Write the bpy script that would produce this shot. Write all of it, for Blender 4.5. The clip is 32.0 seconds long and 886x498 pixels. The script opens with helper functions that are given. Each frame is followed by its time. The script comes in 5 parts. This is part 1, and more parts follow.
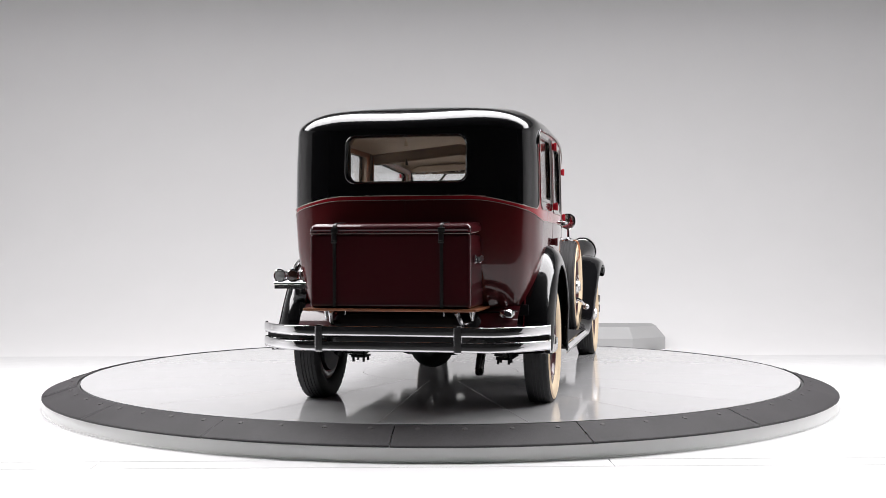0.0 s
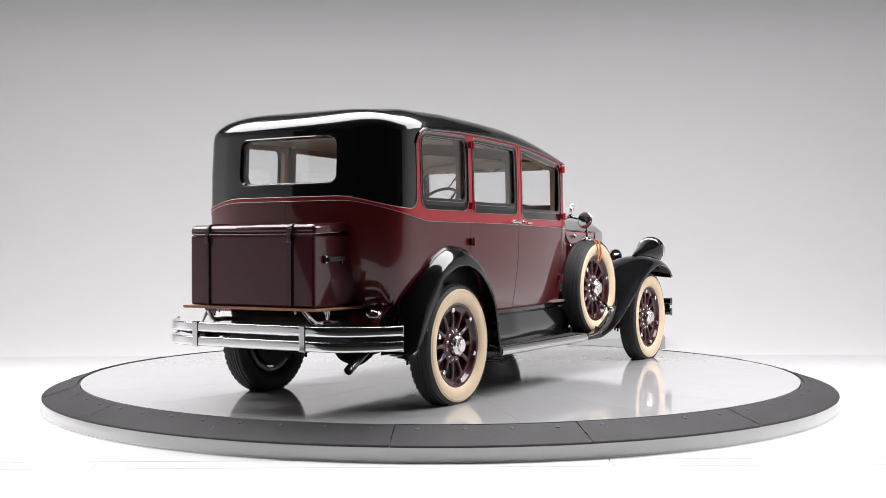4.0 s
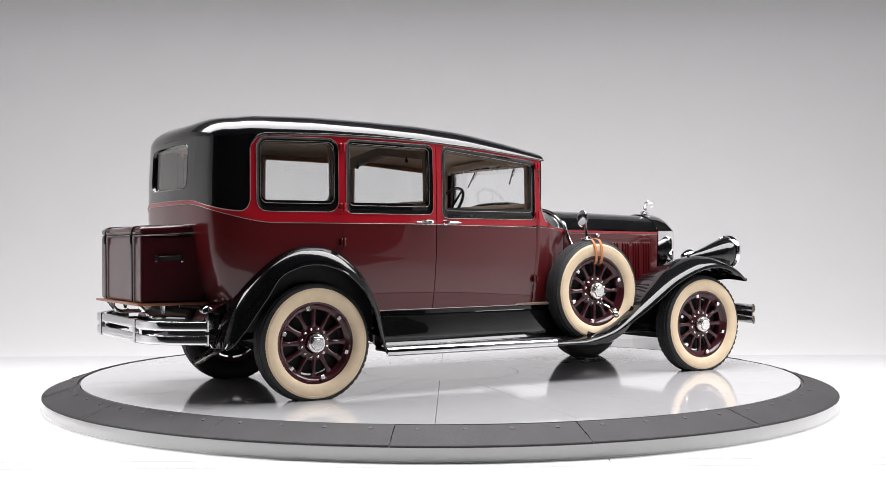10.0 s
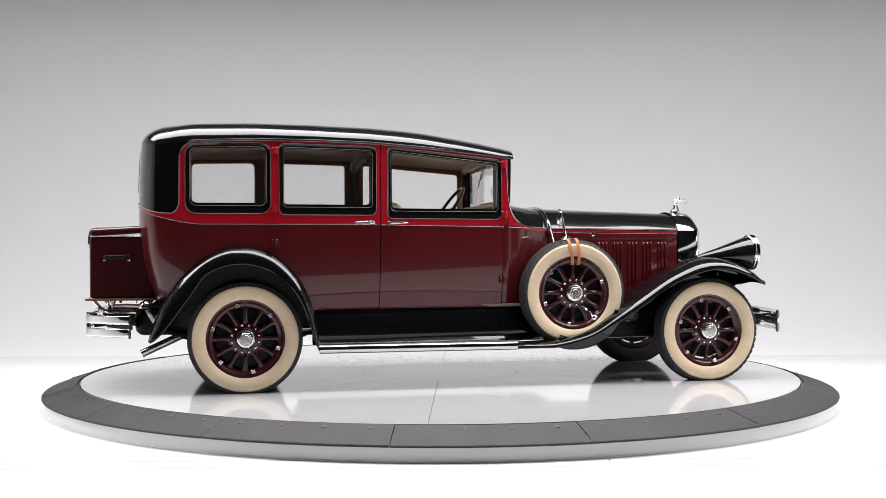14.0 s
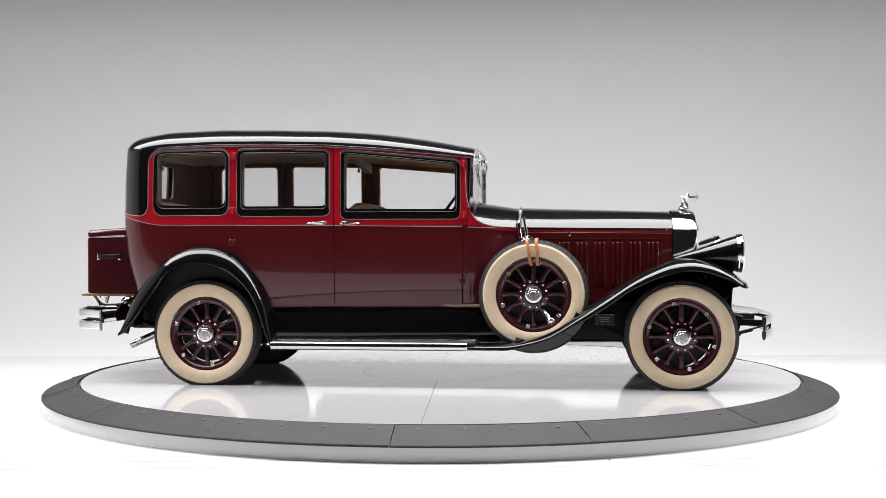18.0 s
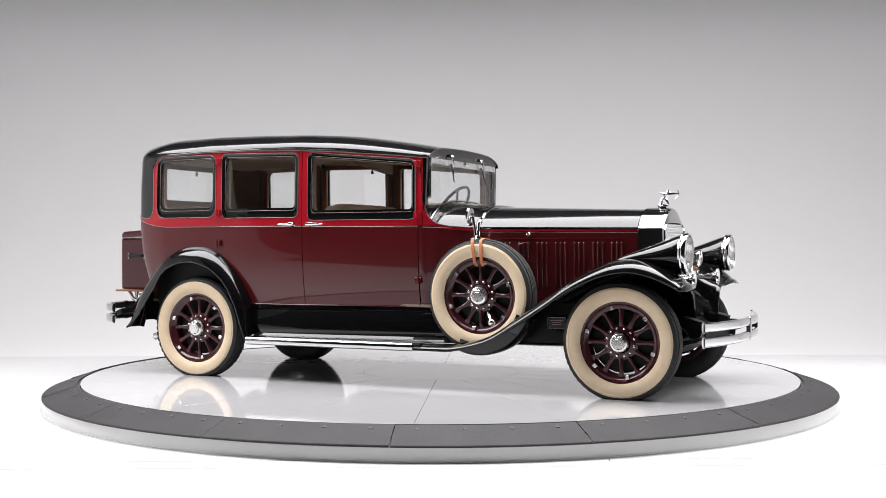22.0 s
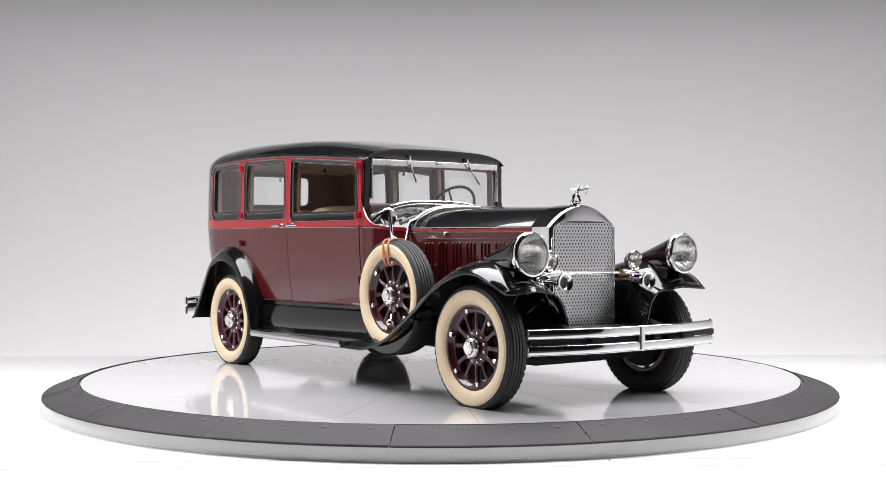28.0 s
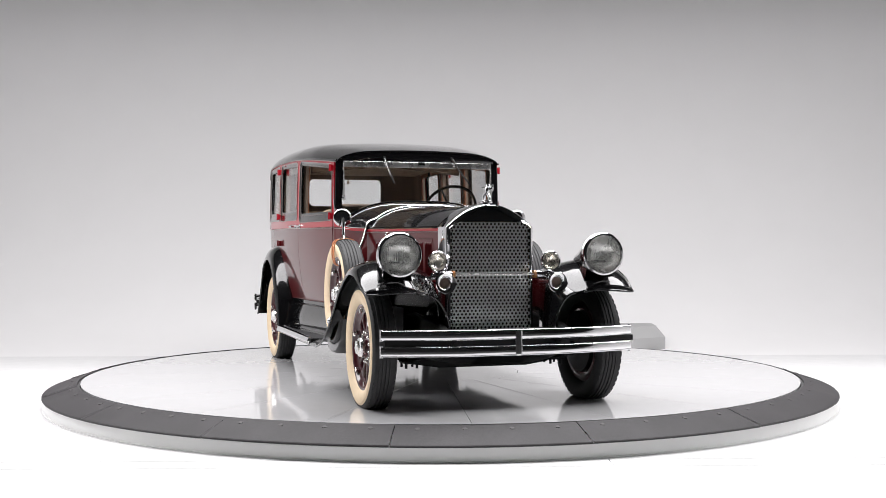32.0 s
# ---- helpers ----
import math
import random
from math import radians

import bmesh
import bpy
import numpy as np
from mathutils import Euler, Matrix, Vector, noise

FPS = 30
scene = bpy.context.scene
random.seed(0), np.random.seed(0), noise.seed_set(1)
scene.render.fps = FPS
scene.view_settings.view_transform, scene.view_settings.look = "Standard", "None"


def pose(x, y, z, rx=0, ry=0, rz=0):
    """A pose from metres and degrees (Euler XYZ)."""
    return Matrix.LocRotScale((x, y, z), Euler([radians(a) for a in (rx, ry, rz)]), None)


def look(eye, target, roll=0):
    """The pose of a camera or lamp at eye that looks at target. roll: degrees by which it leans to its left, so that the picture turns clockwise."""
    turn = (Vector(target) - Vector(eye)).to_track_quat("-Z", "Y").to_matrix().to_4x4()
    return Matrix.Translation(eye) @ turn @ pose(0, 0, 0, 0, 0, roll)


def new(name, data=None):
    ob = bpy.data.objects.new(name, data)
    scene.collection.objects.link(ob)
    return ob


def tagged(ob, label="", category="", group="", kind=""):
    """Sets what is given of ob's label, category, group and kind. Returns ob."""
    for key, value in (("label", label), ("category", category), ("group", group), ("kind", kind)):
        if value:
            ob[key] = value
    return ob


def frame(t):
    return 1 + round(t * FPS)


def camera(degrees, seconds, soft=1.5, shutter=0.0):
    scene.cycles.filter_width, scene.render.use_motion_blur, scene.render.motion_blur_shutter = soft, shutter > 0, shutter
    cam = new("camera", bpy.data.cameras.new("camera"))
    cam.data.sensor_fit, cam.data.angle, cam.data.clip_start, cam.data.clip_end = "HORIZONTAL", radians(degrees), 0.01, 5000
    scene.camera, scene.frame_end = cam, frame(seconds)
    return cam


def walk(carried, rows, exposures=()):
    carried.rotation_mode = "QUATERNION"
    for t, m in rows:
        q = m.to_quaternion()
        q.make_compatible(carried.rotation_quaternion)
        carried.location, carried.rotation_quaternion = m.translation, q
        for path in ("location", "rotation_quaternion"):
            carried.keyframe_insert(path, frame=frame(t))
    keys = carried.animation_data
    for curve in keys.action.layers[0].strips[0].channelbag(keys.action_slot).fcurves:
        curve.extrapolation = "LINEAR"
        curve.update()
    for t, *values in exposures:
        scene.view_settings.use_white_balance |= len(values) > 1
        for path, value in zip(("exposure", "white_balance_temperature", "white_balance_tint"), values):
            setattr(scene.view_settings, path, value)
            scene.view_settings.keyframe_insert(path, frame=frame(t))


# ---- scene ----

# ---- the camera, fixed on its stand ----
cam = camera(42.087, 32.0, soft=0.7)
EYE = (0.0, -9.4632, 1.027)
PITCH, YAW, ROLL = -0.0025, -0.0022, -0.0021
AHEAD = Vector((-math.sin(YAW) * math.cos(PITCH), math.cos(YAW) * math.cos(PITCH), math.sin(PITCH)))
STAND = look(EYE, Vector(EYE) + AHEAD, math.degrees(ROLL))
walk(cam, [(0.0, STAND), (32.0, STAND)], exposures=[(0.0, 0.0), (32.0, 0.0)])

# the turntable's even turn, and the car's place on it
TURN_START, TURN_RATE = 77.95, -4.7118
CAR_X, CAR_Y = 0.1129, -0.286
FLOOR_Z = -0.176

# ---- world and light ----
world = bpy.data.worlds.new("studio_dark")
world.use_nodes = True
scene.world = world
world.node_tree.nodes["Background"].inputs[0].default_value = (0.5, 0.5, 0.52, 1)
world.node_tree.nodes["Background"].inputs[1].default_value = 0.01


def area_lamp(name, place, target, size_x, size_y, watts, colour=(1, 1, 1)):
    lamp = bpy.data.lights.new(name, "AREA")
    lamp.shape, lamp.size, lamp.size_y, lamp.energy, lamp.color = "RECTANGLE", size_x, size_y, watts, colour
    ob = new(name, lamp)
    ob.matrix_world = look(place, target)
    return ob


area_lamp("overhead_softbox_light", (0, -1.05, 4.9), (0, -1.05, 0), 15.0, 2.9, 1415, (1.0, 0.982, 1.0))


# ---- materials ----
def material(name, base, rough=0.5, metal=0.0, coat=0.0, spec=0.5, grain=0.0, grain_scale=60.0, bump=0.0, bump_scale=200.0,
             rough_var=0.0, tint=None, per_piece=0.0, coat_ior=1.5):
    """A principled surface whose colour varies at two scales, with fine relief."""
    m = bpy.data.materials.new(name)
    m.use_nodes = True
    nt = m.node_tree
    b = nt.nodes["Principled BSDF"]
    b.inputs["Base Color"].default_value = (*base, 1)
    b.inputs["Roughness"].default_value = rough
    b.inputs["Metallic"].default_value = metal
    b.inputs["Coat Weight"].default_value = coat
    b.inputs["Coat Roughness"].default_value = 0.015
    b.inputs["Coat IOR"].default_value = coat_ior
    b.inputs["Specular IOR Level"].default_value = spec
    co = nt.nodes.new("ShaderNodeTexCoord")

    def noise_node(scale, detail=4.0):
        n = nt.nodes.new("ShaderNodeTexNoise")
        n.inputs["Scale"].default_value, n.inputs["Detail"].default_value = scale, detail
        nt.links.new(co.outputs["Object"], n.inputs["Vector"])
        return n

    last = None
    if grain > 0:
        fine, broad = noise_node(grain_scale), noise_node(grain_scale / 14)
        both = nt.nodes.new("ShaderNodeMath")
        both.operation = "ADD"
        nt.links.new(fine.outputs["Fac"], both.inputs[0])
        nt.links.new(broad.outputs["Fac"], both.inputs[1])
        ramp = nt.nodes.new("ShaderNodeMapRange")
        ramp.inputs["From Min"].default_value, ramp.inputs["From Max"].default_value = 0.6, 1.4
        nt.links.new(both.outputs[0], ramp.inputs["Value"])
        mix = nt.nodes.new("ShaderNodeMix")
        mix.data_type = "RGBA"
        low = tuple(c * (1 - grain) for c in base) if tint is None else tint
        mix.inputs["A"].default_value = (*low, 1)
        mix.inputs["B"].default_value = (*(min(1, c * (1 + grain)) for c in base), 1)
        nt.links.new(ramp.outputs[0], mix.inputs["Factor"])
        last = mix.outputs["Result"]
    if per_piece > 0:
        info = nt.nodes.new("ShaderNodeObjectInfo")
        span = nt.nodes.new("ShaderNodeMapRange")
        span.inputs["To Min"].default_value, span.inputs["To Max"].default_value = 1 - per_piece, 1 + per_piece
        nt.links.new(info.outputs["Random"], span.inputs["Value"])
        hsv = nt.nodes.new("ShaderNodeHueSaturation")
        nt.links.new(span.outputs[0], hsv.inputs["Value"])
        if last is None:
            hsv.inputs["Color"].default_value = (*base, 1)
        else:
            nt.links.new(last, hsv.inputs["Color"])
        last = hsv.outputs["Color"]
    if last is not None:
        nt.links.new(last, b.inputs["Base Color"])
    if rough_var > 0:
        smear = noise_node(7.0, 6.0)
        span = nt.nodes.new("ShaderNodeMapRange")
        span.inputs["From Min"].default_value, span.inputs["From Max"].default_value = 0.3, 0.7
        span.inputs["To Min"].default_value, span.inputs["To Max"].default_value = max(0, rough - rough_var), rough + rough_var
        nt.links.new(smear.outputs["Fac"], span.inputs["Value"])
        nt.links.new(span.outputs[0], b.inputs["Roughness"])
    if bump > 0:
        rel = noise_node(bump_scale)
        bm_node = nt.nodes.new("ShaderNodeBump")
        bm_node.inputs["Strength"].default_value, bm_node.inputs["Distance"].default_value = bump, 0.002
        nt.links.new(rel.outputs["Fac"], bm_node.inputs["Height"])
        nt.links.new(bm_node.outputs[0], b.inputs["Normal"])
    return m


def glass_material(name, tint=(0.985, 0.99, 0.99), gloss=1.0):
    """A thin pane: clear, with the gloss that Fresnel gives."""
    m = bpy.data.materials.new(name)
    m.use_nodes = True
    nt = m.node_tree
    nt.nodes.remove(nt.nodes["Principled BSDF"])
    out = nt.nodes["Material Output"]
    clear, shine, edge, mix, power, span = (nt.nodes.new(k) for k in ("ShaderNodeBsdfTransparent", "ShaderNodeBsdfGlossy", "ShaderNodeLayerWeight", "ShaderNodeMixShader", "ShaderNodeMath", "ShaderNodeMapRange"))
    clear.inputs[0].default_value = (*tint, 1)
    shine.inputs["Roughness"].default_value = 0.01
    shine.inputs[0].default_value = (gloss, gloss, gloss, 1)
    power.operation = "POWER"
    power.inputs[1].default_value = 5.0
    span.inputs["To Min"].default_value, span.inputs["To Max"].default_value = 0.06, 0.9
    edge.inputs["Blend"].default_value = 0.5
    nt.links.new(edge.outputs["Facing"], power.inputs[0])
    nt.links.new(power.outputs[0], span.inputs["Value"])
    nt.links.new(span.outputs[0], mix.inputs[0])
    nt.links.new(clear.outputs[0], mix.inputs[1])
    nt.links.new(shine.outputs[0], mix.inputs[2])
    nt.links.new(mix.outputs[0], out.inputs[0])
    return m


MAROON = material("maroon_paint", (0.082, 0.0063, 0.0081), 0.3, coat=1.0, coat_ior=1.45, spec=0.15, grain=0.06, grain_scale=3.0)
RED = material("bright_red_paint", (0.35, 0.0068, 0.0165), 0.3, coat=1.0, coat_ior=1.42, spec=0.15, grain=0.05, grain_scale=3.0)
BLACK = material("black_paint", (0.004, 0.004, 0.0045), 0.2, coat=1.0, spec=0.1, coat_ior=1.5)
WHEEL_RED = material("wheel_maroon_paint", (0.048, 0.0075, 0.0115), 0.3, coat=0.8, spec=0.2)
CHROME = material("chrome", (0.72, 0.72, 0.73), 0.06, metal=1.0, rough_var=0.03)
STEEL = material("polished_steel", (0.55, 0.55, 0.56), 0.18, metal=1.0, rough_var=0.06)
NICKEL = material("dull_nickel", (0.86, 0.85, 0.84), 0.26, metal=1.0, rough_var=0.05, bump=0.1, bump_scale=90)
GRILLE = material("plated_mesh", (0.80, 0.80, 0.81), 0.34, metal=1.0)
STRIPE = material("silver_stripe", (0.32, 0.26, 0.24), 0.35, metal=0.2)
RUBBER = material("tyre_rubber", (0.030, 0.030, 0.031), 0.66, grain=0.25, grain_scale=40, bump=0.25, bump_scale=300)
WHITEWALL = material("cream_whitewall", (0.80, 0.65, 0.46), 0.6, grain=0.06, grain_scale=14, tint=(0.72, 0.56, 0.37), bump=0.08)
SATIN_BLACK = material("satin_black_paint", (0.005, 0.005, 0.0055), 0.30, spec=0.2, grain=0.2, grain_scale=12)
MATTE_BLACK = material("chassis_black", (0.006, 0.006, 0.0065), 0.5, spec=0.2, grain=0.3, grain_scale=20, bump=0.2)
MAT_RIBBED = material("running_board_rubber", (0.03, 0.03, 0.032), 0.55, grain=0.2, grain_scale=50, bump=0.3)
GLASS = glass_material("window_glass")
CLOTH = material("beige_cloth", (0.56, 0.43, 0.30), 0.9, grain=0.15, grain_scale=90, bump=0.3, bump_scale=500)
LINER = material("headliner_cloth", (0.60, 0.51, 0.42), 0.9, grain=0.12, grain_scale=70, bump=0.3, bump_scale=500)
TRIM_BROWN = material("brown_trim_cloth", (0.22, 0.165, 0.125), 0.85, grain=0.15, grain_scale=60, bump=0.2)
WOOD = material("varnished_wood", (0.26, 0.095, 0.042), 0.35, coat=0.5, grain=0.25, grain_scale=30)
LEATHER = material("black_leather", (0.006, 0.006, 0.006), 0.35, bump=0.3, bump_scale=250)
TAN = material("tan_leather", (0.50, 0.17, 0.06), 0.55, grain=0.15, grain_scale=60, bump=0.2)
BAKELITE = material("black_bakelite", (0.01, 0.01, 0.01), 0.25, coat=0.6)
LENS = material("ribbed_lens", (0.80, 0.82, 0.82), 0.12, grain=0.10, grain_scale=30, coat=0.6)
LENS.node_tree.nodes["Principled BSDF"].inputs["Transmission Weight"].default_value = 0.55
LAMP_GLASS = material("clear_lamp_glass", (0.93, 0.94, 0.92), 0.06)
LAMP_GLASS.node_tree.nodes["Principled BSDF"].inputs["Transmission Weight"].default_value = 0.88
LAMP_GLASS.node_tree.nodes["Principled BSDF"].inputs["IOR"].default_value = 1.16
WARM_GLASS = material("warm_lamp_glass", (0.90, 0.85, 0.74), 0.08)
WARM_GLASS.node_tree.nodes["Principled BSDF"].inputs["Transmission Weight"].default_value = 0.85
WARM_GLASS.node_tree.nodes["Principled BSDF"].inputs["IOR"].default_value = 1.2
HORN_INSIDE = material("dull_brown_horn_throat", (0.20, 0.15, 0.12), 0.5, grain=0.2, grain_scale=60)
RED_LENS = material("dark_tail_lens", (0.045, 0.022, 0.018), 0.12, coat=0.8)
AMBER = material("amber_glass", (0.38, 0.17, 0.06), 0.2, coat=0.6)
TRUNK_PAINT = material("trunk_maroon", (0.046, 0.0050, 0.0078), 0.3, coat=0.9, spec=0.15, grain=0.06, grain_scale=5)
PLATE_ENAMEL = material("black_enamel_plate", (0.02, 0.02, 0.02), 0.3)
CYC = material("white_studio_paint", (0.795, 0.79, 0.79), 0.5, grain=0.015, grain_scale=2.0)
FLOOR_WHITE = material("white_floor_paint", (0.68, 0.68, 0.68), 0.5, grain=0.02, grain_scale=6.0, rough_var=0.08)
PLATTER = material("glossy_grey_platter", (0.455, 0.455, 0.46), 0.07, grain=0.03, grain_scale=9.0, rough_var=0.03, per_piece=0.015)
RAMP = material("dark_rubber_ramp", (0.029, 0.0265, 0.029), 0.6, grain=0.42, grain_scale=60.0, bump=0.5, bump_scale=150, per_piece=0.16)
BOLT_GREY = material("ramp_bolt_grey", (0.062, 0.058, 0.058), 0.55, bump=0.1)
SKIRT = material("white_skirt", (0.86, 0.86, 0.85), 0.38, grain=0.02, grain_scale=5.0, rough_var=0.05)
BOX_GREY = material("grey_box_paint", (0.36, 0.36, 0.36), 0.5, grain=0.02, grain_scale=8.0)
JOINT = material("dark_joint", (0.05, 0.05, 0.05), 0.8)
BARE_FLOOR = material("bare_concrete", (0.07, 0.07, 0.07), 0.7, grain=0.2, grain_scale=4.0, bump=0.2)
DARK_WALL = material("dark_studio_wall", (0.025, 0.025, 0.026), 0.85, grain=0.1, grain_scale=3)


# ---- mesh helpers ----
class Geo:
    """Gathers vertices and faces of one mesh."""

    def __init__(self):
        self.v, self.f, self.sharp = [], [], 35

    def add(self, verts, faces, m=None):
        n = len(self.v)
        self.v += [tuple(m @ Vector(p)) for p in verts] if m is not None else [tuple(p) for p in verts]
        self.f += [tuple(i + n for i in f) for f in faces]
        return self

    def bm(self, bm, m=None):
        bm.verts.index_update()
        self.add([v.co.copy() for v in bm.verts], [[v.index for v in f.verts] for f in bm.faces], m)
        bm.free()
        return self

    def mesh(self, name, mat, sharp=35, smooth=True):
        me = bpy.data.meshes.new(name)
        me.from_pydata(self.v, [], self.f)
        me.materials.append(mat)
        if smooth:
            me.shade_smooth()
            me.set_sharp_from_angle(angle=radians(sharp))
        me.update()
        return me


def part(name, geo, mat, parent=None, label="", sharp=None, fix=True):
    if isinstance(geo, Geo):
        sharp = sharp or geo.sharp
    me = geo.mesh(name, mat, sharp) if isinstance(geo, Geo) else geo
    if fix and isinstance(geo, Geo):
        b = bmesh.new()
        b.from_mesh(me)
        bmesh.ops.recalc_face_normals(b, faces=b.faces)
        b.to_mesh(me)
        b.free()
    ob = new(name, me)
    if parent is not None:
        ob.parent = parent
    if label:
        tagged(ob, label)
    return ob


def spline(points, n, closed=False):
    """A smooth curve through the points, n samples, even in length."""
    p = np.array(points, float)
    if closed:
        p = np.vstack([p[-1:], p, p[:2]])
    else:
        p = np.vstack([2 * p[0] - p[1], p, 2 * p[-1] - p[-2]])
    out = []
    for i in range(1, len(p) - 2):
        a, b, c, d = p[i - 1 : i + 3]
        for t in np.linspace(0, 1, 24, endpoint=False):
            out.append(0.5 * (2 * b + (c - a) * t + (2 * a - 5 * b + 4 * c - d) * t * t + (3 * b - a - 3 * c + d) * t**3))
    out.append(p[-2])
    out = np.array(out)
    s = np.r_[0, np.cumsum(np.linalg.norm(np.diff(out, axis=0), axis=1))]
    u = np.linspace(0, s[-1], n + (1 if closed else 0))
    got = np.stack([np.interp(u, s, out[:, k]) for k in range(out.shape[1])], 1)
    return got[:-1] if closed else got


def grid(P, thick=0.0, closed=False, flip=1.0):
    """A sheet from a grid of points; thick gives it a back, along its normals."""
    P = np.asarray(P, float)
    n, m = P.shape[:2]
    idx = lambda i, j, o=0: o + i * m + (j % m)
    mm = m if closed else m - 1
    faces = [(idx(i, j), idx(i, j + 1), idx(i + 1, j + 1), idx(i + 1, j)) for i in range(n - 1) for j in range(mm)]
    verts = P.reshape(-1, 3)
    if thick:
        du = np.gradient(P, axis=0)
        dv = (np.roll(P, -1, 1) - np.roll(P, 1, 1)) if closed else np.gradient(P, axis=1)
        nn = np.cross(du, dv)
        nn /= np.maximum(np.linalg.norm(nn, axis=2, keepdims=True), 1e-9)
        back = (P - flip * thick * nn).reshape(-1, 3)
        o = n * m
        faces += [tuple(o + k for k in reversed(f)) for f in faces]
        for j in range(mm):
            faces.append((idx(0, j + 1), idx(0, j), idx(0, j, o), idx(0, j + 1, o)))
            faces.append((idx(n - 1, j), idx(n - 1, j + 1), idx(n - 1, j + 1, o), idx(n - 1, j, o)))
        if not closed:
            for i in range(n - 1):
                faces.append((idx(i, 0), idx(i + 1, 0), idx(i + 1, 0, o), idx(i, 0, o)))
                faces.append((idx(i + 1, m - 1), idx(i, m - 1), idx(i, m - 1, o), idx(i + 1, m - 1, o)))
        verts = np.vstack([verts, back])
    return verts.tolist(), faces


def box(sx, sy, sz, m=None, bevel=0.0, seg=2, taper=1.0):
    b = bmesh.new()
    bmesh.ops.create_cube(b, size=1.0)
    for v in b.verts:
        k = taper if v.co.z > 0 else 1.0
        v.co = Vector((v.co.x * sx * k, v.co.y * sy * k, v.co.z * sz))
    if bevel:
        bmesh.ops.bevel(b, geom=list(b.edges), offset=bevel, segments=seg, affect="EDGES", profile=0.5)
    g = Geo().bm(b, m)
    g.sharp = 12 if bevel else 35
    return g


def add_box(g, sx, sy, sz, m=None, bevel=0.0, seg=2, taper=1.0):
    q = box(sx, sy, sz, m, bevel, seg, taper)
    return g.add(q.v, q.f)


def lathe(profile, n=32, m=None, g=None, arc=None):
    """Turns (radius, height) pairs about the local z axis."""
    g = g or Geo()
    rows = []
    closed = arc is None
    angles = np.linspace(0, 2 * math.pi, n, endpoint=False) if closed else np.linspace(arc[0], arc[1], n)
    for r, h in profile:
        rows.append([(max(r, 1e-5) * math.cos(a), max(r, 1e-5) * math.sin(a), h) for a in angles])
    v, f = grid(rows, closed=closed)
    return g.add(v, f, m)


def tube(points, r, n=10, g=None, closed=False, caps=True):
    """A round bar along points; r may be a list."""
    g = g or Geo()
    p = np.array(points, float)
    t = np.gradient(p, axis=0) if not closed else np.roll(p, -1, 0) - np.roll(p, 1, 0)
    t /= np.maximum(np.linalg.norm(t, axis=1, keepdims=True), 1e-9)
    rr = np.full(len(p), r) if np.isscalar(r) else np.array(r)
    ref = np.array([0.0, 0.0, 1.0]) if abs(t[0][2]) < 0.9 else np.array([1.0, 0, 0])
    rows = []
    for i in range(len(p)):
        a = np.cross(t[i], ref)
        a /= max(np.linalg.norm(a), 1e-9)
        b = np.cross(a, t[i])
        ref = b
        rows.append([p[i] + rr[i] * (math.cos(q) * a + math.sin(q) * b) for q in np.linspace(0, 2 * math.pi, n, endpoint=False)])
    if closed:
        rows.append(rows[0])
    v, f = grid(rows, closed=True)
    if caps and not closed:
        k = len(rows) - 1
        f = f + [tuple(range(n)), tuple(k * n + j for j in range(n))]
    return g.add(v, f)


def bar(points, half_w, half_h, up=(0, 0, 1), g=None, round_off=0.3, oval=0.0):
    """A flat bar with eased corners along points: half_w across, half_h along up."""
    g = g or Geo()
    p = np.array(points, float)
    t = np.gradient(p, axis=0)
    t /= np.maximum(np.linalg.norm(t, axis=1, keepdims=True), 1e-9)
    u = np.array(up, float)
    e = min(half_w, half_h) * round_off
    sec = [(-half_w + e, -half_h), (half_w - e, -half_h), (half_w, -half_h + e), (half_w, half_h - e), (half_w - e, half_h), (-half_w + e, half_h), (-half_w, half_h - e), (-half_w, -half_h + e)]
    if oval:
        sec = [(half_w * math.copysign(abs(math.cos(q)) ** (2 / oval), math.cos(q)), half_h * math.copysign(abs(math.sin(q)) ** (2 / oval), math.sin(q))) for q in np.linspace(0, 2 * math.pi, 28, endpoint=False)]
    rows = []
    for i in range(len(p)):
        a = np.cross(t[i], u)
        a /= max(np.linalg.norm(a), 1e-9)
        b = np.cross(a, t[i])
        rows.append([p[i] + x * a + y * b for x, y in sec])
    v, f = grid(rows, closed=True)
    n = len(sec)
    k = (len(rows) - 1) * n
    f = f + [tuple(range(n)), tuple(k + j for j in range(n))]
    return g.add(v, f)


def thing(name, label, category, group="", kind=""):
    return tagged(new(name), label, category, group, kind)


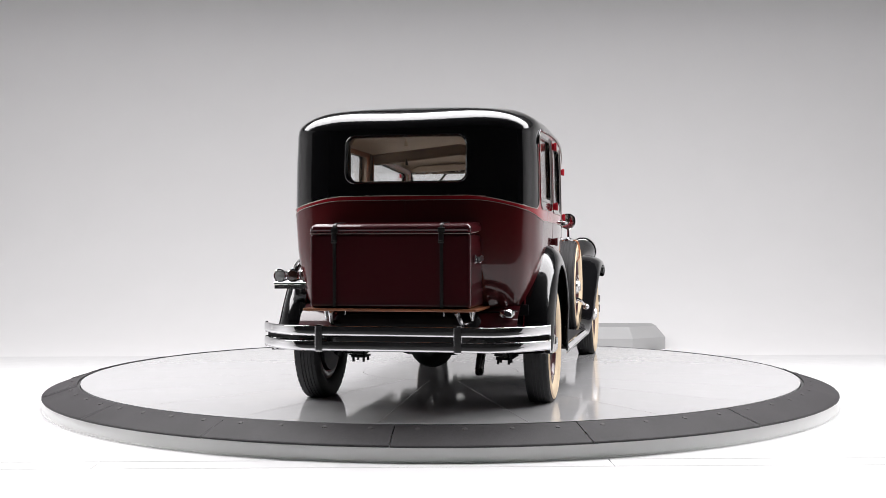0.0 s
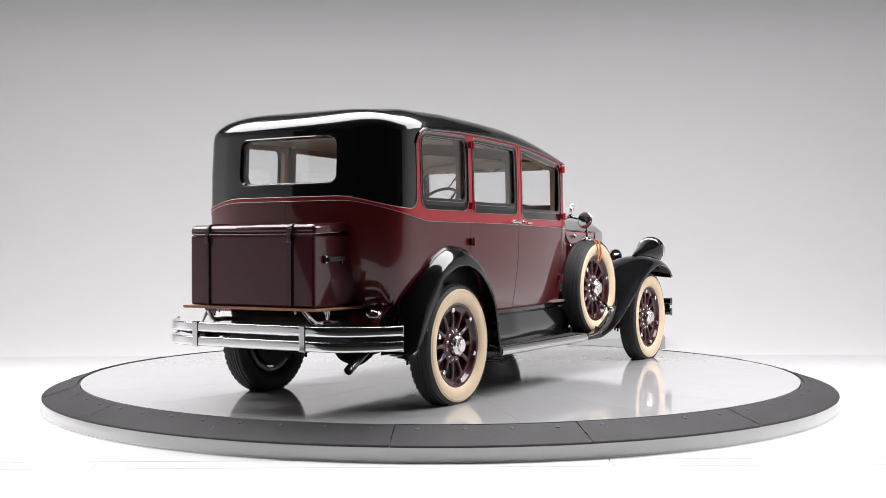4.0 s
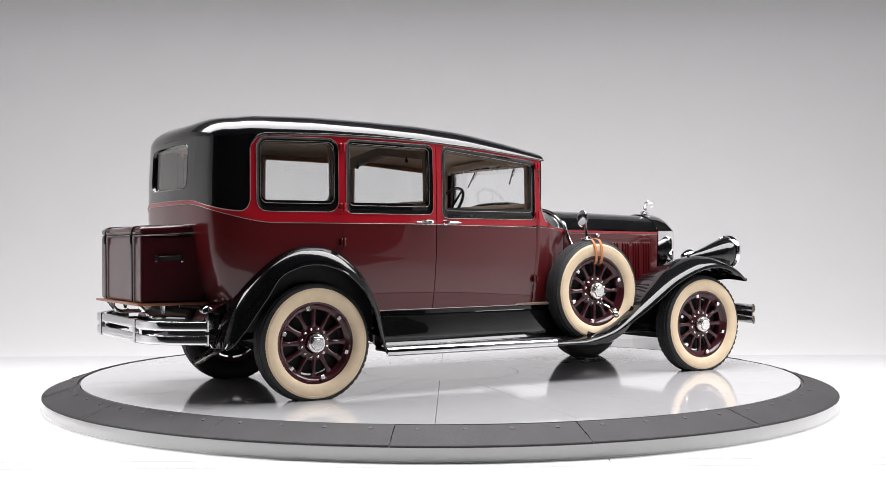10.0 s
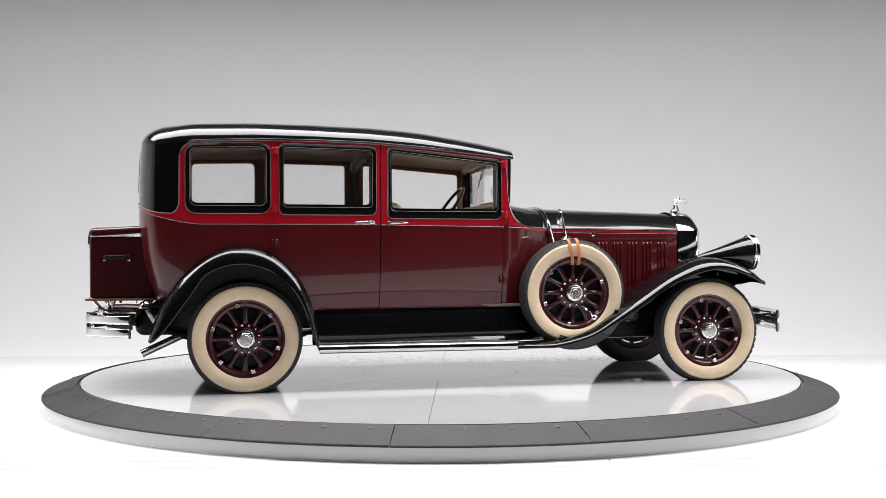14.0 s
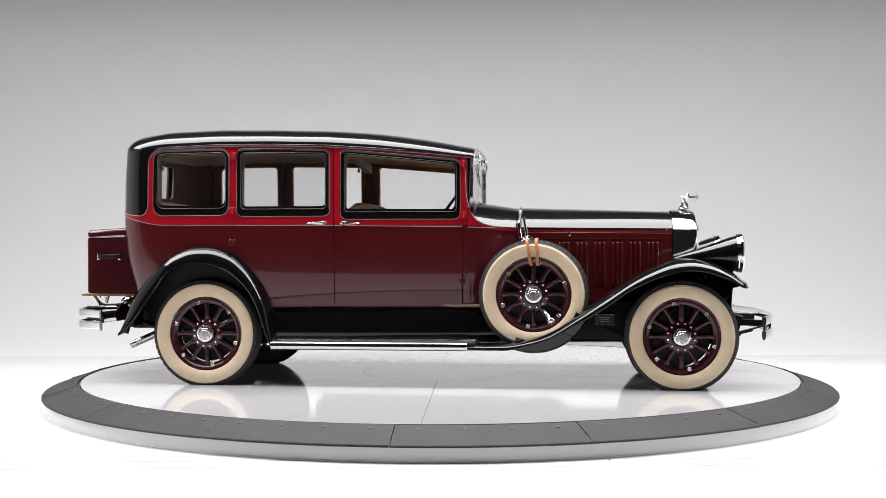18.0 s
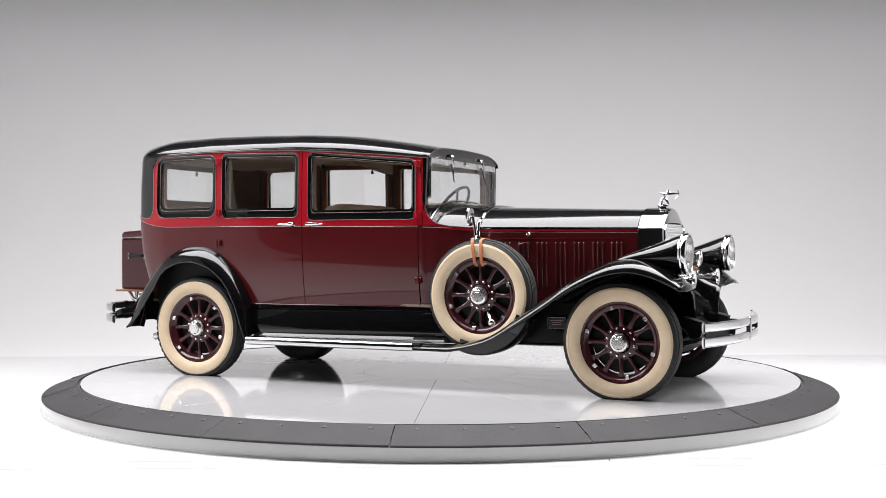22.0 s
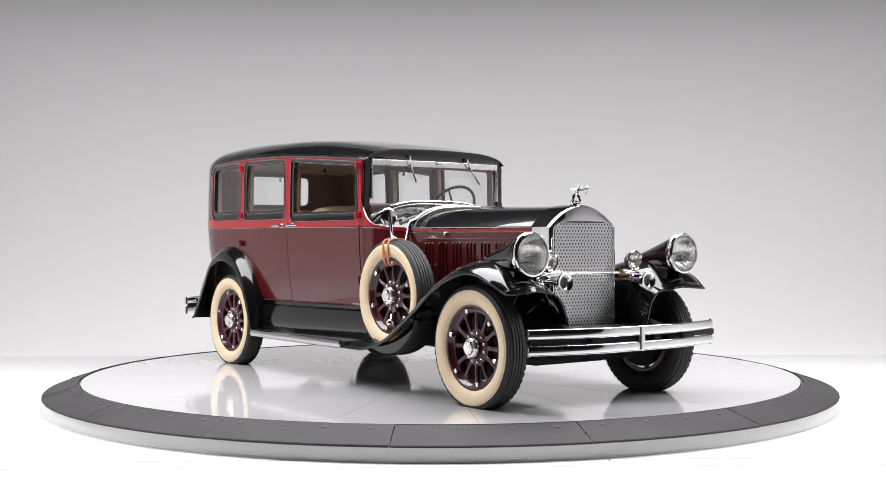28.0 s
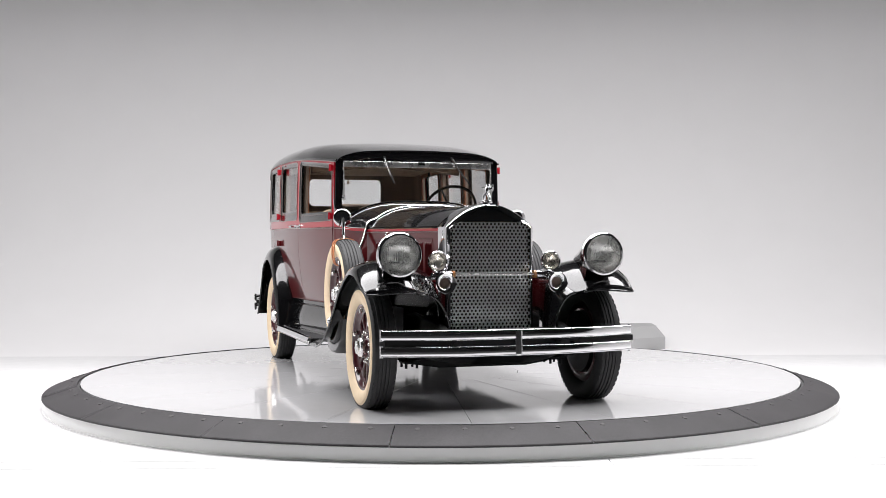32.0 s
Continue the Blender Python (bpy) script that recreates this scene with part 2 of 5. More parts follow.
# ---- the studio ----
def make_studio():
    # white cyclorama: back wall with a swept cove and two side wings, one sheet
    half, back, front, rad, top = 11.0, 6.6, -6.2, 4.0, 6.5
    # the cove leaves the floor with a slowly tightening curve
    q = np.linspace(0, 1, 41)
    q = math.pi / 2 * q * q * (1.9 - 0.9 * q)
    run, rise = np.cumsum(np.cos(q)), np.cumsum(np.sin(q))
    prof = [(-rad + rad * a / run[-1], FLOOR_Z - 0.006 + rad * b / rise[-1]) for a, b in zip(run, rise)]
    prof.append((0.0, top))
    # plan line of the wall, running from one wing round the back to the other
    plan = [(-half, front), (-half, back - 3.0)]
    for k in range(1, 9):
        q = k / 8 * math.pi / 2
        plan.append((-half + 3.0 - 3.0 * math.cos(q), back - 3.0 + 3.0 * math.sin(q)))
    plan += [(-x, y) for x, y in reversed(plan)]
    rows = []
    for i, (x, y) in enumerate(plan):
        a = np.array(plan[max(i - 1, 0)])
        b = np.array(plan[min(i + 1, len(plan) - 1)])
        t = (b - a) / np.linalg.norm(b - a)
        n_out = np.array([-t[1], t[0]])
        rows.append([(x + n_out[0] * d, y + n_out[1] * d, z) for d, z in prof])
    v, f = grid(rows, thick=0.12)
    wall = part("wall_cyclorama", Geo().add(v, f), CYC)
    tagged(wall, "white painted studio cyclorama with a swept cove", "wall", kind="structure")

    sub = part("ground", box(60, 60, 0.3, pose(0, 0, FLOOR_Z - 0.16)), JOINT)
    tagged(sub, "dark sub floor beneath the white boards", "floor", kind="structure")
    # floor boards butt with narrow joints that show before the turntable
    floor = tagged(new("floor"), "glossy white painted studio floor with narrow joints", "floor", kind="structure")
    tilt = 0.88
    for y0, y1, xs in ((-2.980, 7.0, (-12, 12)), (-3.190, -2.992, (-12, -1.95, 0.9, 12)), (-4.85, -3.200, (-12, -4.2, 3.1, 12))):
        for a, b in zip(xs[:-1], xs[1:]):
            ob = part("floor_board", box(b - a - 0.003, y1 - y0, 0.03, pose((a + b) / 2, (y0 + y1) / 2, FLOOR_Z - 0.015), 0.002, 1), FLOOR_WHITE, floor)
    floor.matrix_basis = pose(0, 0, 0, 0, 0, tilt)

    tagged(part("floor_bare", box(26, 8.35, 0.02, pose(0, -9.045, FLOOR_Z - 0.014)), BARE_FLOOR), "bare dark grey concrete studio floor", "floor", kind="structure")
    # the dark side of the studio behind the camera, and the black ceiling
    for name, sx, sy, sz, x, y, z in (("wall_behind", 26, 0.2, 7.2, 0, -13.1, 3.4), ("wall_side", 0.2, 8.3, 7.2, -12.6, -9.1, 3.4), ("wall_side", 0.2, 8.3, 7.2, 12.6, -9.1, 3.4)):
        tagged(part(name, box(sx, sy, sz, pose(x, y, z)), DARK_WALL), "dark painted studio wall", "wall", kind="structure")
    tagged(part("ceiling", box(28, 22, 0.2, pose(0, -3.0, 7.1)), DARK_WALL), "dark studio ceiling", "ceiling", kind="structure")
    # the softbox hood over the turntable
    soft = thing("overhead_softbox", "large rectangular overhead softbox hung above the turntable", "studio light")
    soft.location = (0, -1.05, 5.0)
    part("backing", box(15.1, 3.0, 0.05, pose(0, 0, 0.05)), DARK_WALL, soft)
    for sx, sy, x, y in ((15.2, 0.05, 0, 1.5), (15.2, 0.05, 0, -1.5), (0.05, 3.0, 7.58, 0), (0.05, 3.0, -7.58, 0)):
        part("side_panel", box(sx, sy, 0.2, pose(x, y, 0)), DARK_WALL, soft)
    for x in (-7, 7):
        for y in (-1.25, 1.25):
            part("hanger", tube([(x, y, 0.07), (x, y, 2.05)], 0.015, 8), STEEL, soft)

    # low grey drive housing behind the turntable
    hous = thing("drive_housing", "low light grey sheet metal housing with sloped top behind the turntable", "equipment box")
    hous.matrix_basis = pose(1.93, 3.72, FLOOR_Z, 0, 0, -4)
    b = bmesh.new()
    lo, hi = [(-0.52, -0.34), (0.24, -0.34), (0.63, -0.05), (0.63, 0.5), (-0.52, 0.5)], [(-0.48, -0.24), (0.20, -0.24), (0.53, 0.02), (0.53, 0.42), (-0.48, 0.42)]
    rings = [[b.verts.new((x, y, z)) for x, y in r] for r, z in ((lo, 0.022), (lo, 0.165), (hi, 0.290))]
    for r0, r1 in zip(rings[:-1], rings[1:]):
        for i in range(5):
            b.faces.new((r0[i], r0[(i + 1) % 5], r1[(i + 1) % 5], r1[i]))
    b.faces.new(rings[-1])
    b.faces.new(list(reversed(rings[0])))
    part("cover", Geo().bm(b), BOX_GREY, hous, sharp=10)
    part("plinth", box(1.06, 0.7, 0.022, pose(0.05, 0.1, 0.011)), MATTE_BLACK, hous)


RIM_IN, RIM_OUT, RIM_DROP = 2.827, 3.101, -0.077


def make_turntable():
    base = thing("turntable", "round white turntable base with a dark sloped rubber rim", "turntable")
    base.location = (0, 0, 0)
    part("skirt", lathe([(RIM_OUT - 0.5, -0.03), (RIM_OUT - 0.035, RIM_DROP - 0.012), (RIM_OUT - 0.02, RIM_DROP - 0.016), (RIM_OUT - 0.010, FLOOR_Z + 0.012), (RIM_OUT - 0.012, FLOOR_Z), (RIM_OUT - 0.5, FLOOR_Z)], 192), SKIRT, base)
    part("toe_strip", lathe([(RIM_OUT - 0.012, FLOOR_Z + 0.012), (RIM_OUT - 0.004, FLOOR_Z + 0.008), (RIM_OUT - 0.004, FLOOR_Z), (RIM_OUT - 0.012, FLOOR_Z)], 192), SKIRT, base)
    part("rim_wall", lathe([(RIM_IN + 0.020, -0.012), (RIM_IN + 0.003, -0.014), (RIM_IN + 0.003, -0.08), (RIM_IN - 0.4, -0.08)], 192), JOINT, base)
    slope = lambda r: 0.008 + (r - RIM_IN) / (RIM_OUT - RIM_IN) * (RIM_DROP - 0.008)
    prof = [(RIM_IN + 0.021, -0.03), (RIM_IN + 0.021, slope(RIM_IN + 0.021) - 0.003), (RIM_IN + 0.025, slope(RIM_IN + 0.025))]
    prof += [(r, slope(r)) for r in np.linspace(RIM_IN + 0.05, RIM_OUT - 0.02, 4)] + [(RIM_OUT - 0.004, slope(RIM_OUT) + 0.001), (RIM_OUT, slope(RIM_OUT) - 0.004), (RIM_OUT, slope(RIM_OUT) - 0.012), (RIM_OUT - 0.04, slope(RIM_OUT) - 0.014)]
    bolt_me = lathe([(0.0, 0.004), (0.012, 0.004), (0.015, 0.0025), (0.016, -0.004)], 14).mesh("bolt", BOLT_GREY, 40)
    # the mats were cut to fit: joints are not quite even
    joints = [-138.2, -116.8, -95.3, -73.9, -50.7, -26.8]
    joints += [-26.8 + 248.6 / 11 * k for k in range(1, 12)]
    for k, (d0, d1) in enumerate(zip(joints[:-1], joints[1:])):
        span = math.radians(d1 - d0)
        seg = lathe(prof, 25, None, Geo(), (0.0007, span - 0.0007)).mesh("ramp_segment", RAMP, 30)
        ob = part("ramp_segment", seg, RAMP, base)
        m = (d0 + d1) / 2
        # the mats do not lie level all round: they sit proud of the deck behind it
        lift = 0.005 if 60 < m < 170 else 0.002 if 20 < m < 200 else 0.0
        ob.matrix_basis = pose(0, 0, lift + (0.0, 0.0015, -0.001)[k % 3], 0, 0, d0)
        for j in range(4):
            a = span * (j + 0.5) / 4
            r = RIM_IN + 0.075
            bo = part("bolt", bolt_me, BOLT_GREY, ob)
            bo.matrix_basis = pose(r * math.cos(a), r * math.sin(a), slope(r), 0, 0, 0) @ Matrix.Rotation(a, 4, "Z") @ Matrix.Rotation(math.atan2(-(RIM_DROP - 0.002), RIM_OUT - RIM_IN), 4, "Y")

    plat = thing("turntable_platter", "glossy light grey round turntable deck of wedge panels", "turntable deck")
    n = 20
    hub = 0.638
    gap = 0.0012
    arc = 10
    # one wedge: inner straight edge on the hub polygon, outer arc on the rim
    a0, a1 = -math.pi / n, math.pi / n
    inner = [(hub * math.cos(a0), hub * math.sin(a0)), (hub * math.cos(a1), hub * math.sin(a1))]
    loop = []
    for k in range(arc + 1):
        a = a0 + (a1 - a0) * k / arc
        loop.append((RIM_IN * math.cos(a), RIM_IN * math.sin(a)))
    loop = [inner[0]] + loop + [inner[1]]

    def shrink(pts, d):
        p = np.array(pts)
        out = []
        for i in range(len(p)):
            a, b, c = p[i - 1], p[i], p[(i + 1) % len(p)]
            e0, e1 = (b - a) / np.linalg.norm(b - a), (c - b) / np.linalg.norm(c - b)
            n0, n1 = np.array([-e0[1], e0[0]]), np.array([-e1[1], e1[0]])
            h = n0 + n1
            out.append(b + d * h / max(h @ n0, 0.2))
        return out

    def slab(pts, name):
        s0, s1 = shrink(pts, gap), shrink(pts, gap + 0.0006)
        m = len(pts)
        v = [(x, y, -0.03) for x, y in s0] + [(x, y, -0.0012) for x, y in s0] + [(x, y, 0.0) for x, y in s1]
        f = [(i, (i + 1) % m, m + (i + 1) % m, m + i) for i in range(m)] + [(m + i, m + (i + 1) % m, 2 * m + (i + 1) % m, 2 * m + i) for i in range(m)]
        f += [tuple(2 * m + i for i in range(m)), tuple(reversed(range(m)))]
        return Geo().add(v, f).mesh(name, PLATTER, 30, smooth=False)

    wedge = slab(loop, "deck_panel")
    for k in range(n):
        ob = part("deck_panel", wedge, PLATTER, plat)
        ob.matrix_basis = pose(0, 0, 0, 0, 0, 360 / n * k - 4.5)
    hexa = [(hub * math.cos(2 * math.pi * (k + 0.5) / n), hub * math.sin(2 * math.pi * (k + 0.5) / n)) for k in range(n)]
    ob = part("hub_panel", slab(hexa, "hub_panel"), PLATTER, plat)
    ob.matrix_basis = pose(0, 0, 0, 0, 0, -4.5)
    part("underside", lathe([(0, -0.032), (RIM_IN - 0.01, -0.032), (RIM_IN - 0.01, -0.06), (0, -0.06)], 96), JOINT, plat)
    return plat


make_studio()
platter = make_turntable()

# ---- the car: x ahead, y to its left, z up from the deck ----
car = thing("vintage_limousine", "two-tone maroon and black vintage seven-passenger limousine with cream whitewall tyres", "car")

WHEEL_R, HUB_Z, AXLE = 0.400, 0.381, 1.74

# half plan of the coachwork at the belt, from the tail's middle forwards
PLAN = spline([(-2.496, 0.0), (-2.4957, 0.06), (-2.492, 0.2), (-2.480, 0.42), (-2.458, 0.56), (-2.408, 0.69), (-2.318, 0.762), (-2.17, 0.794), (-1.95, 0.802), (-1.6, 0.802),
               (-1.2, 0.797), (-0.78, 0.776), (-0.3, 0.735), (0.17, 0.675), (0.34, 0.648)], 600)
PLAN_S = np.r_[0, np.cumsum(np.linalg.norm(np.diff(PLAN, axis=0), axis=1))]
_t = np.gradient(PLAN, axis=0)
PLAN_N = np.stack([-_t[:, 1], _t[:, 0]], 1)
PLAN_N /= np.linalg.norm(PLAN_N, axis=1, keepdims=True)
INSET_Z, INSET_D = [0.50, 0.57, 0.66, 0.76, 0.88, 1.0, 1.2, 1.5, 1.8], [0.080, 0.062, 0.043, 0.028, 0.014, 0.005, 0.0, 0.004, 0.014]
TAIL_D = [0.165, 0.135, 0.105, 0.075, 0.040, 0.018, 0.0, 0.004, 0.020]


def s_of_x(x):
    k = np.argmax(PLAN[:, 0] > x - 1e-9) if x < PLAN[-1, 0] else len(PLAN) - 1
    return float(np.interp(x, PLAN[300:, 0], PLAN_S[300:])) if x > PLAN[300, 0] else float(PLAN_S[k])


def shell(s, z, off=0.0):
    """A point of the coachwork: s along the plan (below zero: right side), z up, off outwards."""
    a = abs(s)
    x, y = np.interp(a, PLAN_S, PLAN[:, 0]), np.interp(a, PLAN_S, PLAN[:, 1])
    nx, ny = np.interp(a, PLAN_S, PLAN_N[:, 0]), np.interp(a, PLAN_S, PLAN_N[:, 1])
    w = min(1.0, max(0.0, (x + 2.1) / -0.35))
    d = off - (np.interp(z, INSET_Z, INSET_D) * (1 - w) + np.interp(z, INSET_Z, TAIL_D) * w)
    sign = 1 if s >= 0 else -1
    return (x + nx * d, sign * (y + ny * d), z)


GUT_X, GUT_Z = [-2.6, -2.496, -2.46, -2.41, -2.33, -2.27, -2.2, -2.1, -1.675, -1.264, -0.853, -0.442, -0.031, 0.216, 0.4], [1.752, 1.751, 1.748, 1.742, 1.739, 1.744, 1.754, 1.763, 1.779, 1.778, 1.769, 1.744, 1.710, 1.685, 1.665]
gutter = lambda x: float(np.interp(x, GUT_X, GUT_Z))
ARCH_X, ARCH_Z = [-2.30, -2.25, -2.13, -2.01, -1.89, -1.78, -1.66, -1.52, -1.39, -1.31, -1.255], [0.60, 0.69, 0.835, 0.935, 0.99, 1.003, 0.995, 0.935, 0.82, 0.69, 0.565]


def x_of_s(s):
    return float(np.interp(abs(s), PLAN_S, PLAN[:, 0]))


def sill(s):
    x = x_of_s(s)
    base = 0.575 + 0.02 * (x < -2.3)
    return max(base, float(np.interp(x, ARCH_X, ARCH_Z, left=0.6, right=0.565)))


def belt_low(s):
    a, end = abs(s), s_of_x(-2.02)
    k = min(1, max(0, (a - 0.40) / (end - 0.40)))
    return 1.314 + (1.187 - 1.314) * (k * k * (3 - 2 * k)) + (-0.012 * max(0, (x_of_s(s) + 1.0)))


def belt_high(s):
    a, end = abs(s), s_of_x(-2.24)
    k = min(1, max(0, (a - 0.38) / (end - 0.38)))
    return 1.337 + (1.258 - 1.337) * (k * k * (3 - 2 * k))


def quarter_low(s):
    """Lower edge of the black quarter: the belt, then a round corner up to the window bay."""
    k = x_of_s(s) + 2.262
    return belt_high(s) + (0.066 - math.sqrt(0.066**2 - min(k, 0.0655) ** 2) if k > 0 else 0.0)


def patch(s0, s1, low, high, n=24, m=8, off=0.0, thick=0.018):
    rows = []
    for s in np.linspace(s0, s1, n):
        a, b = (low(s) if callable(low) else low), (high(s) if callable(high) else high)
        rows.append([shell(s, z, off) for z in np.linspace(a, b, m)])
    v, f = grid(rows, thick, flip=-1 if s1 > s0 else 1)
    return Geo().add(v, f)


def rrect(s0, s1, z0, z1a, z1b, r, ne=8, nc=5):
    """A loop with round corners; its top may slope from z1a to z1b."""
    top = lambda s: z1a + (z1b - z1a) * (s - s0) / (s1 - s0)
    d = 1 if s1 > s0 else -1
    pts = []
    ra, rb, rc, rd = r if isinstance(r, tuple) else (r, r, r, r)
    corners = [(s1 - d * ra, z0 + ra, -90, 0, ra), (s1 - d * rb, None, 0, 90, rb), (s0 + d * rc, None, 90, 180, rc), (s0 + d * rd, z0 + rd, 180, 270, rd)]
    for cs, cz, a0, a1, r in corners:
        for k in range(nc):
            a = math.radians(a0 + (a1 - a0) * k / (nc - 1))
            zc = cz if cz is not None else top(cs + d * r * math.cos(a)) - r
            pts.append((cs + d * r * math.cos(a), zc + r * math.sin(a)))
    out = []
    for i in range(4):
        out += pts[i * nc : (i + 1) * nc]
        a, b = pts[(i + 1) * nc - 1], pts[((i + 1) * nc) % len(pts)]
        out += [(a[0] + (b[0] - a[0]) * k / (ne + 1), a[1] + (b[1] - a[1]) * k / (ne + 1)) for k in range(1, ne + 1)]
    return out


def ring(outer, inner, off_out=0.0, off_in=0.0, steps=3, thick=0.018):
    rows = []
    for k in range(steps + 1):
        t = k / steps
        o = off_out + (off_in - off_out) * t
        rows.append([shell(a[0] + (b[0] - a[0]) * t, a[1] + (b[1] - a[1]) * t, o) for a, b in zip(outer, inner)])
    d = 1 if outer[0][0] > outer[len(outer) // 2][0] else -1
    v, f = grid(rows, thick, closed=True, flip=d)
    return Geo().add(v, f)


def loop_line(loop, r, off):
    return tube([shell(s, z, off) for s, z in loop], r, 6, closed=True)


def pane(loop, off, thick=0.005):
    pts = [shell(s, z, off) for s, z in loop]
    back = [shell(s, z, off - thick) for s, z in loop]
    n = len(pts)
    return Geo().add(pts + back, [tuple(range(n)), tuple(reversed(range(n, 2 * n)))] + [(i, (i + 1) % n, n + (i + 1) % n, n + i) for i in range(n)])


def window_bay(owner, side, xa, xb, wa, wb, z0, za, zb, edge_low, radius=0.05, pane_name="window", glazed=True, back_round=0.004):
    """Red surround with a black sash, silver beads and glass, between xa and xb."""
    s = lambda x: side * s_of_x(x)
    outer = rrect(s(xa), s(xb), edge_low, gutter(xa), gutter(xb), (0.004, 0.004, back_round, 0.004))
    sash = rrect(s(wa), s(wb), z0, za, zb, radius)
    glass = rrect(s(wa + 0.036), s(wb - 0.036), z0 + 0.075, za - 0.036, zb - 0.036, radius * 0.6)
    mid = rrect(s(wa + 0.014), s(wb - 0.014), z0 + 0.03, za - 0.014, zb - 0.014, radius * 0.8)
    part("window_surround", ring(outer, sash), RED, owner, "bright red painted window surround")
    w = part(pane_name, ring(sash, mid, 0.004, -0.004, 2, 0.02), BLACK, owner, "black window frame with silver beading")
    part("sash", ring(mid, glass, -0.004, -0.007, 2, 0.014), BLACK, w)
    part("bead", loop_line(sash, 0.0015, 0.003), STRIPE, w)
    part("inner_bead", loop_line(rrect(s(wa + 0.028), s(wb - 0.028), z0 + 0.055, za - 0.028, zb - 0.028, radius * 0.65), 0.0013, -0.0035), STRIPE, w)
    if glazed:
        part("pane", pane(glass, -0.02), GLASS, w).visible_shadow = False
    part("wood_garnish", ring(rrect(s(wa + 0.006), s(wb - 0.006), z0 + 0.045, za - 0.006, zb - 0.006, radius * 0.8), glass, -0.072, -0.066, 2, 0.008), WOOD, owner, "varnished wood window garnish")
    # inner trim round the opening
    part("inner_trim", ring(rrect(s(xa + 0.004), s(xb - 0.004), edge_low, gutter(xa) - 0.02, gutter(xb) - 0.02, 0.004), glass, -0.05, -0.045, 2, 0.02), TRIM_BROWN, owner, "brown cloth door trim")
    return w


G1, G2, G3 = -1.537, -0.777, 0.166


